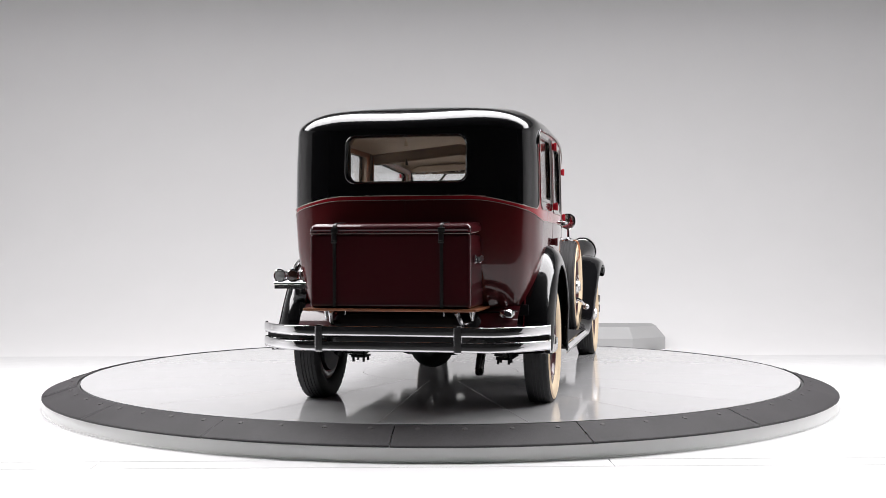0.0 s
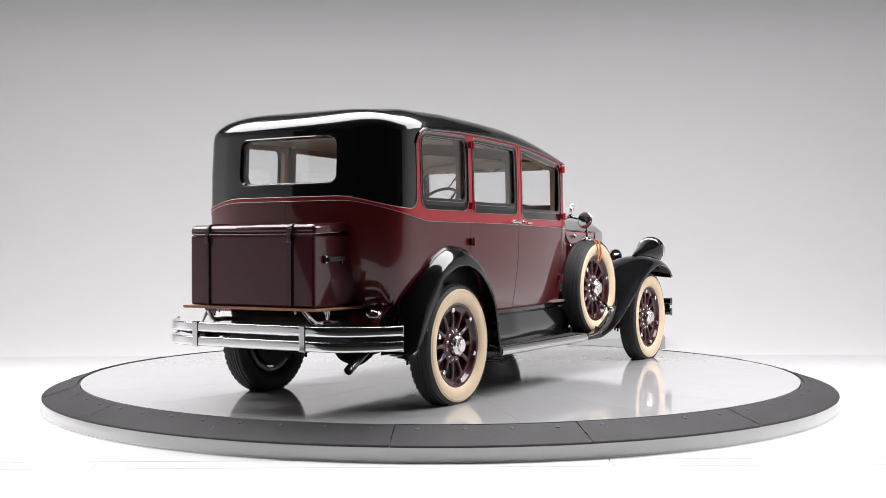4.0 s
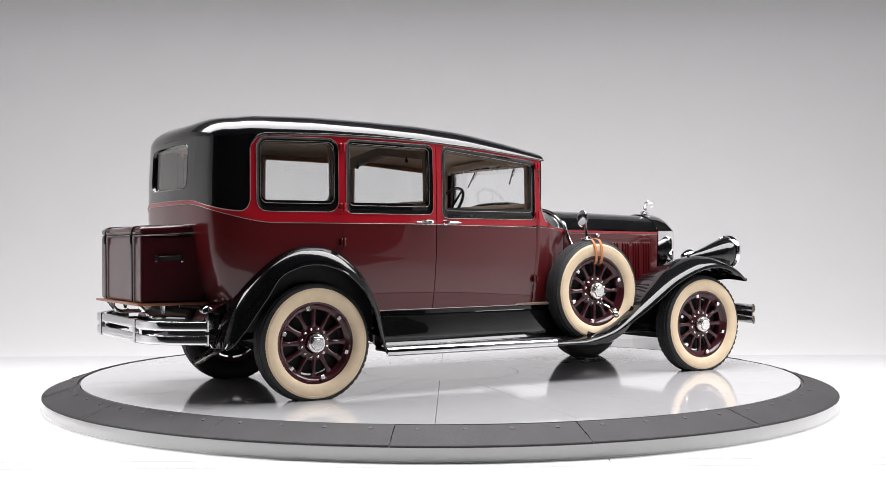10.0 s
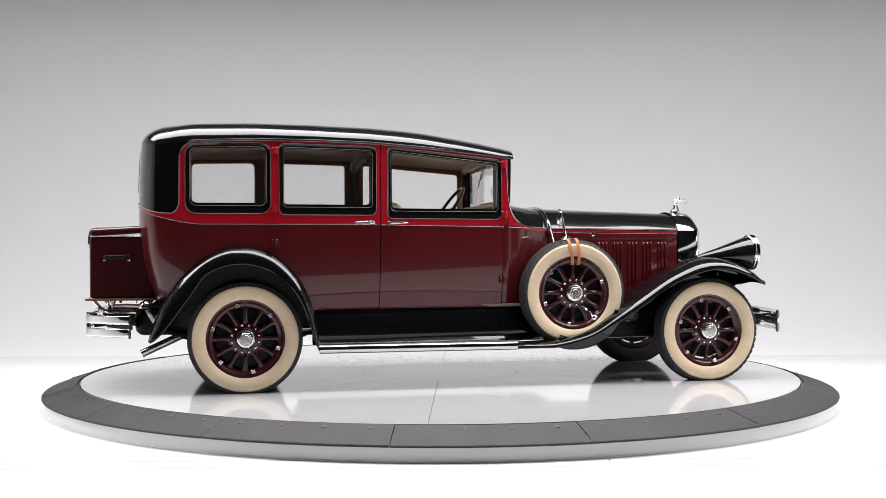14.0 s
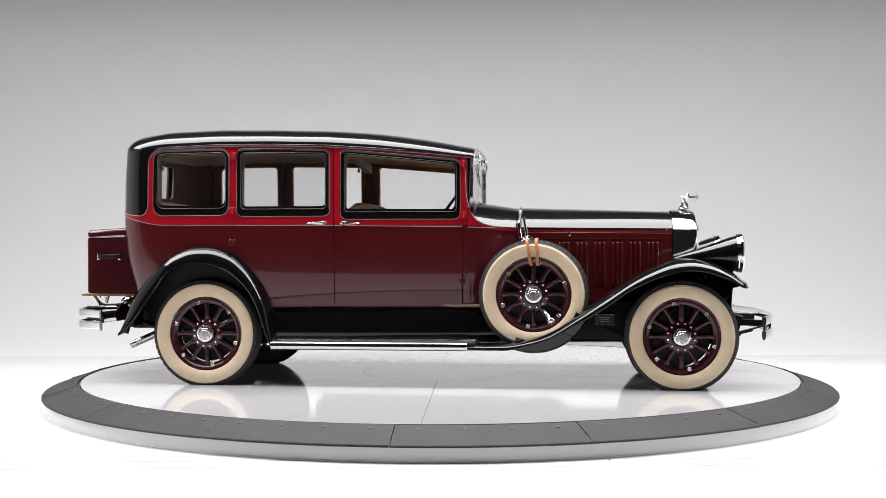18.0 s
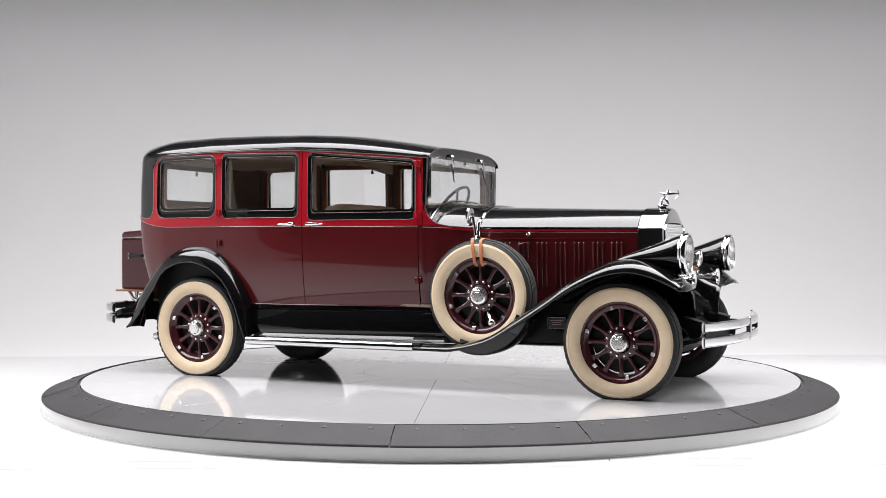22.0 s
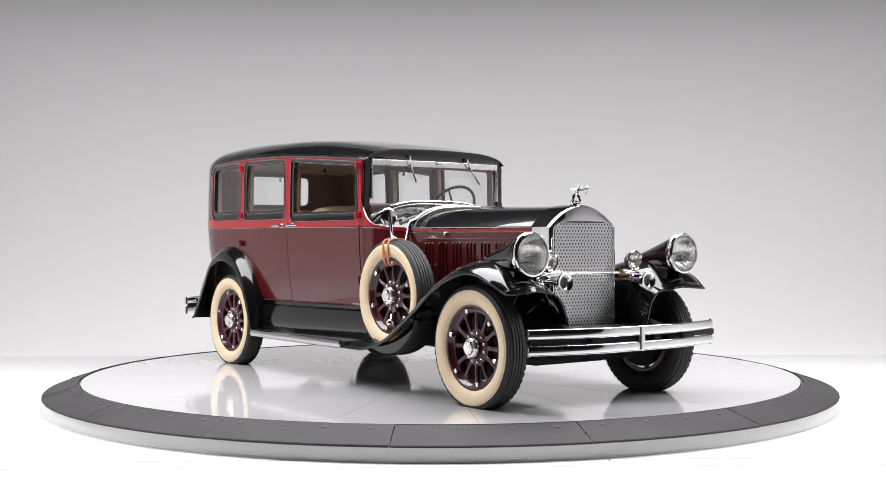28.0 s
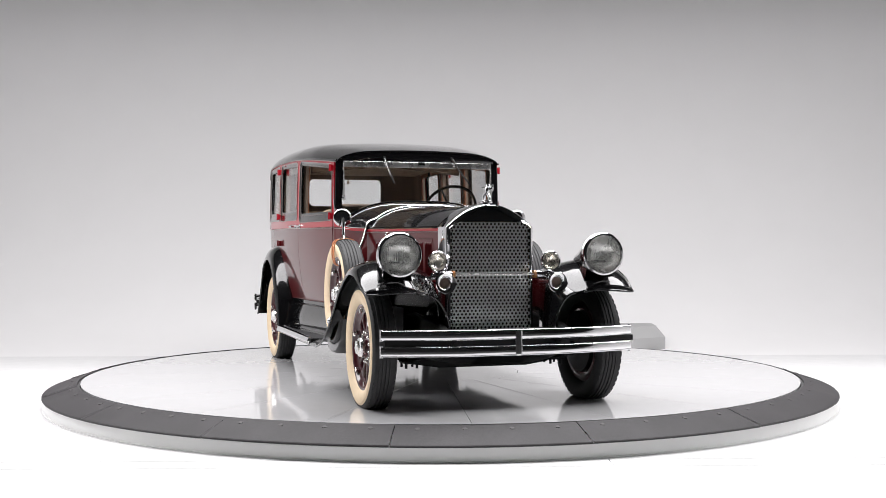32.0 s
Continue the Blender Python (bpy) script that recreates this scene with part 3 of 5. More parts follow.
def make_body():
    tail = s_of_x(-2.21)
    for side in (-1, 1):
        s = lambda x: side * s_of_x(x)
        # maroon quarter from the tail's middle to the rear door
        q = part("quarter_panel", patch(0.0005 * side, s(G1 - 0.0022), sill, belt_low, 64, 12), MAROON, car, "dark maroon rear quarter panel")
        part("pinstripe", tube([shell(v, belt_low(v) - 0.004, 0.002) for v in np.linspace(0.0005 * side, s(G1 - 0.0022), 60)], 0.0020, 6), STRIPE, q, "silver pinstripe")
        part("tail_band", patch(0.0005 * side, s(-2.1965), belt_low, quarter_low, 60, 4), RED, q, "bright red belt band")
        part("tail_bead", tube([shell(v, quarter_low(v), 0.003) for v in np.linspace(0, s(-2.1975), 70)] + [shell(s(x), z, 0.003) for x, z in ((-2.1965, 1.34), (-2.197, 1.42), (-2.197, 1.5), (-2.197, 1.6))] + [shell(s(-2.072 - 0.125 * math.cos(a)), 1.634 + 0.125 * math.sin(a), 0.003) for a in np.linspace(0, math.pi / 2, 12)], 0.0026, 6), STRIPE, q, "silver beading")
        # red rear side bay with its window
        wb = window_bay(q, side, -2.198, G1 - 0.0022, -2.152, -1.566, 1.258, 1.748, 1.757, belt_low(s(-1.8)) + 0.001, 0.075, "rear_quarter_window", True, 0.125)
        part("corner_fillet", patch(s(-2.196), s(-2.08), lambda v: 1.628 + math.sqrt(max(0.125**2 - (x_of_s(v) + 2.072) ** 2, 0)), lambda v: gutter(x_of_s(v)) - 0.001, 14, 5, -0.001, 0.012), BLACK, q)
        # black rear quarter above the belt
        part("upper_quarter", patch(side * 0.50, s(-2.196), quarter_low, lambda v: gutter(x_of_s(v)), 44, 14), BLACK, q, "glossy black upper rear quarter")
        part("quarter_trim", patch(side * 0.50, s(-2.2), 0.95, lambda v: gutter(x_of_s(v)) - 0.01, 24, 8, -0.06, 0.012), TRIM_BROWN, q)
        part("wheel_house", patch(s(-2.36), s(-1.20), 0.46, lambda v: sill(v) + 0.02, 30, 6, -0.026, 0.01), MATTE_BLACK, q)
        part("lower_trim", patch(s(-2.2), s(G1), 1.02, 1.19, 8, 3, -0.05, 0.012), TRIM_BROWN, q)

        for nm, xa, xb, wa, wb_, z0, za, zb, pane_name in (
            ("rear_door", G1, G2, -1.506, -0.808, 1.250, 1.756, 1.744, "door_window"),
            ("front_door", G2, G3, -0.728, 0.150, 1.226, 1.744, 1.668, "door_window")):
            e = 0.0030
            mid_belt = belt_low(s((xa + xb) / 2))
            door = part(nm, patch(s(xa + e), s(xb - e), sill, belt_low, 44, 12, 0.001), MAROON, car, "closed dark maroon coach door")
            part("pinstripe", tube([shell(v, belt_low(v) - 0.004, 0.003) for v in np.linspace(s(xa + e), s(xb - e), 24)], 0.0020, 6), STRIPE, door, "silver pinstripe")
            window_bay(door, side, xa + e, xb - e, wa, wb_, z0, za, zb, mid_belt + 0.001, 0.045, pane_name, not (side < 0 and nm == "front_door"))
            part("door_trim", patch(s(xa), s(xb), 0.75, mid_belt, 10, 6, -0.05, 0.012), TRIM_BROWN, door, "brown cloth lower door trim")
            part("sill_moulding", tube([shell(v, sill(v) + 0.004, 0.006) for v in np.linspace(s(max(xa + e, -1.22)), s(xb - e), 16)], 0.004, 6), MAROON, door)
            # chrome lever handle with a boss
            hx = xb - 0.075 if nm == "rear_door" else xa + 0.075
            d = -1 if nm == "rear_door" else 1
            h = Geo()
            tube([shell(s(hx + d * k), 1.196, 0.035) for k in (-0.02, 0.0, 0.03, 0.07, 0.105, 0.12)], [0.012, 0.0145, 0.012, 0.009, 0.006, 0.002], 10, h)
            tube([shell(s(hx), 1.196, 0.0), shell(s(hx), 1.196, 0.036)], 0.013, 12, h)
            tube([shell(s(hx), 1.196, 0.0), shell(s(hx), 1.196, 0.006)], 0.021, 14, h)
            part("door_handle", h, CHROME, door, "chrome lever door handle")
            # hinges stand proud at the door's hinge side
            hg = xa if nm == "rear_door" else xb
            zs = (1.70, 1.295, 1.055) if nm == "rear_door" else (1.635, 1.262, 0.775)
            for z in zs:
                h = Geo()
                p = np.array(shell(s(hg), z, 0.013))
                p = np.array(shell(s(hg), z, 0.026))
                tube([p + (0, 0, -0.027), p + (0, 0, 0.027)], 0.010, 10, h)
                for dx in (-0.012, 0.012):
                    c = np.array(shell(s(hg + dx), z, 0.010))
                    add_box(h, 0.022, 0.034, 0.046, pose(c[0], c[1], c[2]), 0.003, 1)
                part("hinge", h, RED if z > 1.2 else MAROON, door, "painted door hinge")
        # dark door posts behind the gaps
        for x in (G1, G2):
            part("door_post", patch(s(x - 0.045), s(x + 0.045), 0.62 if x > -1 else 1.0, gutter(x) - 0.01, 4, 8, -0.020, 0.03), TRIM_BROWN, car)
            part("door_gap", patch(s(x - 0.012), s(x + 0.012), 0.60 if x > -1 else 1.0, gutter(x) - 0.003, 3, 6, -0.0135, 0.004), MATTE_BLACK, car)
    # rear window in the black back panel
    zt = gutter(-2.48)
    outer = rrect(-0.50, 0.50, 1.337, zt, zt, 0.004)
    # lower edge follows the belt
    outer = [(a, max(b, belt_high(a)) if b < 1.5 else b) for a, b in outer]
    hole = rrect(-0.386, 0.386, 1.418, 1.712, 1.712, 0.06)
    glass = rrect(-0.375, 0.375, 1.429, 1.702, 1.702, 0.052)
    back = part("back_panel", ring(outer, hole), BLACK, car, "glossy black rear panel")
    w = part("rear_window", ring(hole, glass, 0.003, -0.016, 3, 0.022), BLACK, back, "black rear window frame")
    p = part("pane", pane(glass, -0.019), GLASS, w)
    p.visible_shadow = False
    part("back_trim", ring(rrect(-0.52, 0.52, 1.0, zt - 0.01, zt - 0.01, 0.01), glass, -0.06, -0.05, 2, 0.015), TRIM_BROWN, back)
    make_roof()


def make_roof():
    n_s = 130
    ss = np.linspace(-s_of_x(0.250), s_of_x(0.250), n_s)
    ws = [0, 0.006, 0.016, 0.032, 0.055, 0.085, 0.12, 0.165, 0.22, 0.28, 0.34, 0.45, 0.6, 0.8, 1.0]

    def roof_pt(s, w, lift=0.0, off=0.0):
        p = np.array(shell(s, gutter(x_of_s(s)), off))
        c = np.array([max(p[0], -1.95), 0.0])
        d = np.linalg.norm(c - p[:2])
        i = w * d
        r = 0.26
        k = 1 - min(i / r, 1)
        z = p[2] + (0.112 + 0.014 * min(1, max(0, (-1.1 - p[0]) / 1.3))) * (1 - 0.42 * min(1, max(0, (p[0] + 0.6) / 0.85)) ** 1.5) * math.sqrt(1 - k * k) + 0.040 * (1 - (1 - w) ** 2) + lift
        q = p[:2] + (c - p[:2]) * w
        x = q[0]
        # heights follow the gutter line at the inner point
        z += (gutter(x) - p[2]) * min(1, w * 1.3) - 0.010 * min(1, w * 1.4) * min(1, max(0, (x + 1.1) / 1.35)) ** 1.5
        return (x, q[1], z)

    rows = [[roof_pt(s, w) for w in ws] for s in ss]
    v, f = grid(rows, 0.012, flip=-1)
    g = Geo().add(v, f)
    roof = part("roof", g, BLACK, car, "glossy black roof with rounded edges")
    # header panel that closes the roof above the windscreen
    face = []
    for x, y, z in rows[0] + rows[-1][-2::-1]:
        if abs(y) < 0.63:
            face.append([(x - 0.045, y, 1.678), (x - 0.016, y, 1.682), (x - 0.009, y, 1.682 + (z - 1.694) * 0.3), (x - 0.006, y, 1.682 + (z - 1.694) * 0.7), (x - 0.006, y, z - 0.012)])
    part("header_panel", Geo().add(*grid(face, 0.006)), BLACK, car, "black header panel above the windscreen")
    rows = [[roof_pt(s, w, -0.055, -0.05) for w in ws] for s in ss]
    v, f = grid(rows)
    part("headliner", Geo().add(v, f), LINER, car, "beige cloth headliner")
    for side in (-1, 1):
        pts = [shell(side * s_of_x(x), gutter(x) + 0.001, 0.007) for x in np.linspace(-2.05, 0.24, 50)]
        part("drip_rail", tube([shell(side * s_of_x(-2.072 - 0.133 * math.cos(a)), 1.634 + 0.133 * math.sin(a), 0.004) for a in np.linspace(0.25, 1.45, 10)] + pts, 0.007, 8), BLACK, roof)
        part("rail_bead", tube([(a, b, c - 0.007) for a, b, c in pts], 0.003, 6), STRIPE, roof)


def hood_half(x):
    return float(np.interp(x, [0.2, 0.30, 0.38, 0.46, 0.56, 0.8, 1.2, 1.72, 1.95], [0.668, 0.642, 0.598, 0.546, 0.496, 0.452, 0.380, 0.292, 0.285]))


def hood_top(x):
    return float(np.interp(x, [0.2, 0.36, 0.55, 1.0, 1.72], [1.372, 1.350, 1.322, 1.312, 1.296]))


SHOULDER = 1.165


def hood_point(x, v, lift=0.0):
    """v: 0 on the middle line, 1 at the shoulder."""
    w, a = hood_half(x), abs(v)
    f = 1 - a ** float(np.interp(x, [0.35, 0.85, 1.4, 1.72], [3.4, 3.1, 2.95, 2.6]))
    return (x, w * v, SHOULDER - 0.008 * (x - 0.3) + (hood_top(x) - SHOULDER) * f + lift)


def make_front():
    # scuttle: black top, maroon sides that sweep up to the pillars
    xs = np.linspace(0.205, 0.555, 20)
    vs = np.linspace(-1, 1, 41)
    cowl = part("scuttle", Geo().add(*grid([[hood_point(x, v) for v in vs] for x in xs], 0.008)), BLACK, car, "glossy black scuttle with chrome edging")
    hx = np.linspace(0.560, 1.715, 40)
    for side in (-1, 1):
        vv = np.linspace(0.002, 1, 22) * side
        hood = part("bonnet_top", Geo().add(*grid([[hood_point(x, v) for v in vv] for x in hx], 0.006)), BLACK, car, "glossy black hinged bonnet top")
        part("bonnet_bead", tube([np.array(hood_point(x, side * 1.0)) + (0, side * 0.003, -0.003) for x in np.linspace(0.562, 1.715, 40)], 0.003, 6), BLACK, hood)
        # bonnet side with raised panel and louvres
        sidep = lambda x, z, o=0.0: (x, side * (hood_half(x) + o - 0.012 * (SHOULDER - z)), z)
        bs = part("bonnet_side", Geo().add(*grid([[sidep(x, z) for z in np.linspace(0.60, SHOULDER - 0.012 - 0.008 * (x - 0.3), 10)] for x in hx], 0.006)), MAROON, car, "dark maroon louvred bonnet side")
        part("red_band", Geo().add(*grid([[sidep(x, z - 0.008 * (x - 0.3), 0.0025) for z in (1.139, 1.146, SHOULDER - 0.010)] for x in hx], 0.003)), RED, bs, "bright red line under the bonnet edge")
        part("pinstripe", tube([sidep(x, 1.132 - 0.008 * (x - 0.3), 0.001) for x in hx], 0.0015, 6), STRIPE, bs, "silver pinstripe")
        lp = [sidep(x, z, 0.001) for x, z in [(0.70, 1.072), (0.70, 1.076)] + [(x, 1.079) for x in np.linspace(0.72, 1.60, 14)] + [(1.625, 1.074), (1.634, 1.05), (1.634, 0.9)]]
        part("panel_line", tube(lp, 0.0022, 6), MAROON, bs)
        for k in range(7):
            for j in range(3):
                x = 0.742 + 0.133 * k + 0.033 * j
                lg = Geo()
                rows = []
                for z in [0.718, 0.728, 0.742, 0.9, 1.032, 1.045, 1.053]:
                    h = 0.012 if 0.735 < z < 1.04 else (0.008 if 0.72 < z < 1.05 else 0.0)
                    rows.append([sidep(x - 0.009, z, 0.0), sidep(x - 0.006, z, h * 0.8), sidep(x - 0.001, z, h), sidep(x + 0.004, z, h * 0.5), sidep(x + 0.007, z, 0.0)])
                lg.add(*grid(rows))
                part("louvre", lg, MAROON, bs)
                part("louvre_tip", lathe([(0.0, 0.004), (0.004, 0.002), (0.005, -0.002)], 8, Matrix.Translation(sidep(x - 0.002, 1.050, 0.006)) @ Matrix.Rotation(-side * math.pi / 2, 4, "X")), STRIPE, bs)
        # chrome latch knob above the louvres and a small lever below it
        knob = lathe([(0.0, 0.030), (0.012, 0.027), (0.017, 0.018), (0.013, 0.009), (0.009, 0.0)], 16, Matrix.Translation(sidep(0.944, 1.112, 0.0)) @ Matrix.Rotation(-side * math.pi / 2, 4, "X"))
        lt = part("bonnet_latch", knob, CHROME, bs, "chrome bonnet latch knob")
        c = np.array(sidep(0.90, 1.040, 0.014))
        part("latch_lever", tube([c + (-0.03, 0, -0.006), c + (0, side * 0.006, 0.004), c + (0.036, 0, 0.012)], [0.004, 0.007, 0.004], 8), MAROON, bs)
        # scuttle side
        rows = []
        for x in np.linspace(0.1655, 0.555, 24):
            zt = float(np.interp(x, [0.17, 0.205, 0.222, 0.256, 0.30, 0.38, 0.5], [1.40, 1.38, 1.30, 1.236, 1.198, 1.172, 1.160]))
            hw = min(hood_half(x), 0.675 - 0.22 * (x - 0.17)) if x > 0.2 else 0.672
            rows.append([(x, side * (hw - float(np.interp(z, INSET_Z, INSET_D)) + 0.001), z) for z in np.linspace(0.565, zt, 14)])
        ss = part("scuttle_side", Geo().add(*grid(rows, 0.010)), MAROON, car, "dark maroon scuttle side")
        # red sweep along the scuttle's edge
        sw = []
        for x, z in ((0.185, 1.62), (0.190, 1.5), (0.196, 1.40), (0.212, 1.32), (0.236, 1.262), (0.27, 1.218), (0.32, 1.188), (0.40, 1.170), (0.555, 1.160)):
            hw = 0.668 if x < 0.2 else min(hood_half(x), 0.675 - 0.22 * (x - 0.17))
            sw.append((x, side * (hw + 0.002), z))
        sw = spline(sw, 40)
        part("sweep_bead", tube(sw + np.array([0.002, side * 0.002, 0.002]), 0.0032, 6), CHROME, ss)
        rows2 = []
        for x, y, z in sw:
            lo = 1.178 if z > 1.20 else z - 0.022
            rows2.append([(x - 0.0, y + side * 0.0015, zz) for zz in np.linspace(lo, z, 5)])
        part("red_sweep", Geo().add(*grid(rows2, 0.004)), RED, ss, "bright red scuttle sweep")
        part("pinstripe", tube([(x, side * (min(hood_half(x), 0.675 - 0.22 * (x - 0.17)) + 0.002), 1.168 - 0.03 * (x - 0.17)) for x in np.linspace(0.18, 0.555, 14)], 0.0020, 6), STRIPE, ss)
        # windscreen pillar
        part("front_pillar", bar([(0.196, side * 0.640, 1.30), (0.200, side * 0.637, 1.45), (0.205, side * 0.632, 1.60), (0.206, side * 0.628, 1.70)], 0.030, 0.022, (1, 0, 0)), BLACK, car, "black windscreen pillar")
        part("pillar_face", bar([(0.178, side * 0.664, 1.185), (0.180, side * 0.664, 1.4), (0.180, side * 0.660, 1.675)], 0.009, 0.022, (1, 0, 0)), RED, car, "bright red front pillar")
    part("bonnet_hinge", tube([np.array(hood_point(x, 0)) + (0, 0, 0.002) for x in np.linspace(0.565, 1.71, 20)], 0.005, 8), BLACK, car)
    # windscreen
    fr = [(0.226, -0.60, 1.385), (0.226, -0.60, 1.655), (0.226, 0.60, 1.655), (0.226, 0.60, 1.385)]
    scr = part("windscreen", tube([fr[0], fr[1], fr[2], fr[3]], 0.015, 10), NICKEL, car, "single-pane windscreen in a bright metal frame")
    part("top_bar", bar([(0.232, -0.60, 1.662), (0.234, 0.0, 1.664), (0.232, 0.60, 1.662)], 0.009, 0.022), NICKEL, scr)
    part("lower_bead", tube([np.array(hood_point(0.226, v)) + (0.012, 0, 0.008) for v in np.linspace(-0.93, 0.93, 31)], 0.0065, 8), CHROME, scr)
    part("centre_clip", box(0.03, 0.06, 0.025, pose(0.240, 0.02, 1.672), 0.004), CHROME, scr)
    base = [(0.222, y, hood_point(0.222, y / 0.64)[2] - 0.004) for y in np.linspace(-0.6, 0.6, 31)]
    n = len(base)
    gv = base + [(0.222, y, 1.655) for _, y, _ in base] + [(0.217, y, z) for _, y, z in base] + [(0.217, y, 1.655) for _, y, _ in base]
    gf = [(i, i + 1, n + i + 1, n + i) for i in range(n - 1)] + [(2 * n + i, 3 * n + i, 3 * n + i + 1, 2 * n + i + 1) for i in range(n - 1)]
    p = part("pane", Geo().add(gv, gf), GLASS, scr)
    p.visible_shadow = False
    for y0, y1 in ((-0.28, -0.20), (0.27, 0.42)):
        wp = part("wiper", tube([(0.244, y0, 1.715), (0.268, y0, 1.712), (0.266, y0 + 0.2 * (y1 - y0), 1.66), (0.250, y0 + 0.6 * (y1 - y0), 1.58)], [0.009, 0.008, 0.005, 0.004], 8), CHROME, car, "chrome windscreen wiper")
        part("blade", bar([(0.246, y0 + 0.25 * (y1 - y0), 1.655), (0.240, y1, 1.52)], 0.003, 0.006), RUBBER, wp)
        part("pivot", lathe([(0, 0.012), (0.012, 0.01), (0.014, 0.0)], 12, Matrix.Translation((0.246, y0, 1.715)) @ Matrix.Rotation(math.pi / 2, 4, "Y")), MATTE_BLACK, wp)
    make_radiator()


def shell_outline(n_side=10, n_top=27, w=0.292, z0=0.44, top=1.296, sh=1.152, power=2.3):
    pts = [(-w, z) for z in np.linspace(z0, sh, n_side)]
    pts += [(-w * math.cos(a) if False else w * v, sh + (top - sh) * (1 - abs(v) ** power)) for v in np.linspace(-1, 1, n_top)[1:-1]]
    pts += [(w, z) for z in np.linspace(sh, z0, n_side)]
    return pts


def make_radiator():
    a = shell_outline(w=0.298, top=1.303)
    rows = [[(x, y, z) for y, z in shell_outline(w=w, top=top, sh=sh_, power=p, z0=z0)] for x, w, top, sh_, p, z0 in (
        (1.722, 0.298, 1.303, 1.152, 2.5, 0.44), (1.80, 0.300, 1.302, 1.152, 2.3, 0.44), (1.872, 0.300, 1.300, 1.152, 2.05, 0.44), (1.888, 0.299, 1.297, 1.151, 2.0, 0.44),
        (1.896, 0.296, 1.291, 1.149, 2.0, 0.44), (1.898, 0.291, 1.284, 1.147, 2.0, 0.44), (1.904, 0.285, 1.240, 1.142, 2.8, 0.44), (1.911, 0.279, 1.198, 1.142, 5.0, 0.44),
        (1.911, 0.274, 1.190, 1.140, 6.0, 0.443), (1.896, 0.268, 1.186, 1.138, 6.0, 0.445))]
    sh = part("radiator_shell", Geo().add(*grid(rows)), CHROME, car, "tall chrome radiator shell with a peaked top", sharp=30)
    part("core", box(0.02, 0.53, 0.74, pose(1.887, 0, 0.81)), MATTE_BLACK, sh)
    # stamped guard: rows of eight-sided holes with raised crossings between them
    g = Geo()
    ny, nz = 20, 34
    y0, y1, z0, z1 = -0.264, 0.264, 0.448, 1.180
    py, pz = (y1 - y0) / ny, (z1 - z0) / nz
    for j in range(ny):
        for i in range(nz):
            cy, cz = y0 + (j + (0.27 if i % 2 else 0.73)) * py, z0 + (i + 0.5) * pz
            if cz > 1.15 and abs(cy) > 0.235:
                continue
            rows = [[], [], []]
            for k in range(8):
                a = math.pi / 4 * k
                ca, sa = math.cos(a), math.sin(a)
                m = max(abs(ca), abs(sa))
                corner = k % 2
                rows[0].append((1.9065 if corner else 1.905, cy + py * 0.5 * ca / m, cz + pz * 0.5 * sa / m))
                rows[1].append((1.9055 if corner else 1.905, cy + py * 0.335 * ca, cz + pz * 0.42 * sa))
                rows[2].append((1.8985, cy + py * 0.305 * ca, cz + pz * 0.38 * sa))
            g.add(*grid(rows, closed=True))
    part("grille", g, GRILLE, sh, "pierced chrome mesh grille", sharp=20)
    part("badge_plate", box(0.012, 0.075, 0.03, pose(1.916, -0.01, 0.475), 0.005), BLACK, sh)
    cap = part("radiator_cap", lathe([(0.052, -0.02), (0.055, 0.0), (0.048, 0.012), (0.03, 0.018), (0.026, 0.03), (0.034, 0.036), (0.034, 0.046), (0.018, 0.054), (0.0, 0.056)], 24, pose(1.815, 0, 1.276)), CHROME, car, "chrome radiator cap")
    mascot = Geo()
    c = np.array((1.825, 0, 1.318))
    tube(spline([c + (-0.030, -0.012, 0.006), c + (-0.010, -0.012, 0.020), c + (-0.012, -0.010, 0.040), c + (0.004, -0.003, 0.054)], 10), np.linspace(0.008, 0.011, 10), 8, mascot)
    tube(spline([c + (0.034, 0.012, 0.006), c + (0.026, 0.012, 0.030), c + (0.016, 0.008, 0.044), c + (0.004, 0.004, 0.054)], 10), np.linspace(0.007, 0.011, 10), 8, mascot)
    tube([c + (0.002, 0, 0.048), c + (0.010, 0, 0.064), c + (0.022, 0, 0.084), c + (0.028, 0, 0.092)], [0.013, 0.012, 0.015, 0.008], 10, mascot)
    lathe([(0, -0.013), (0.009, -0.010), (0.0125, 0), (0.009, 0.010), (0, 0.013)], 12, Matrix.Translation(c + (0.037, 0, 0.101)), mascot)
    tube([c + (0.024, 0.012, 0.082), c + (0.060, 0.018, 0.086), c + (0.108, 0.010, 0.088)], [0.008, 0.007, 0.004], 8, mascot)
    tube([c + (0.018, -0.012, 0.082), c + (-0.014, -0.024, 0.090), c + (0.020, -0.018, 0.086)], [0.008, 0.006, 0.004], 8, mascot)
    tube(spline([c + (0.084, 0.010, 0.052), c + (0.104, 0.010, 0.070), c + (0.110, 0.010, 0.088), c + (0.100, 0.010, 0.110)], 10), 0.003, 6, mascot)
    lathe([(0.042, -0.012), (0.043, -0.004), (0.036, 0.0), (0.030, 0.004), (0.012, 0.010)], 18, Matrix.Translation(c), mascot)
    part("mascot", mascot, CHROME, car, "chrome figure mascot on the radiator cap")


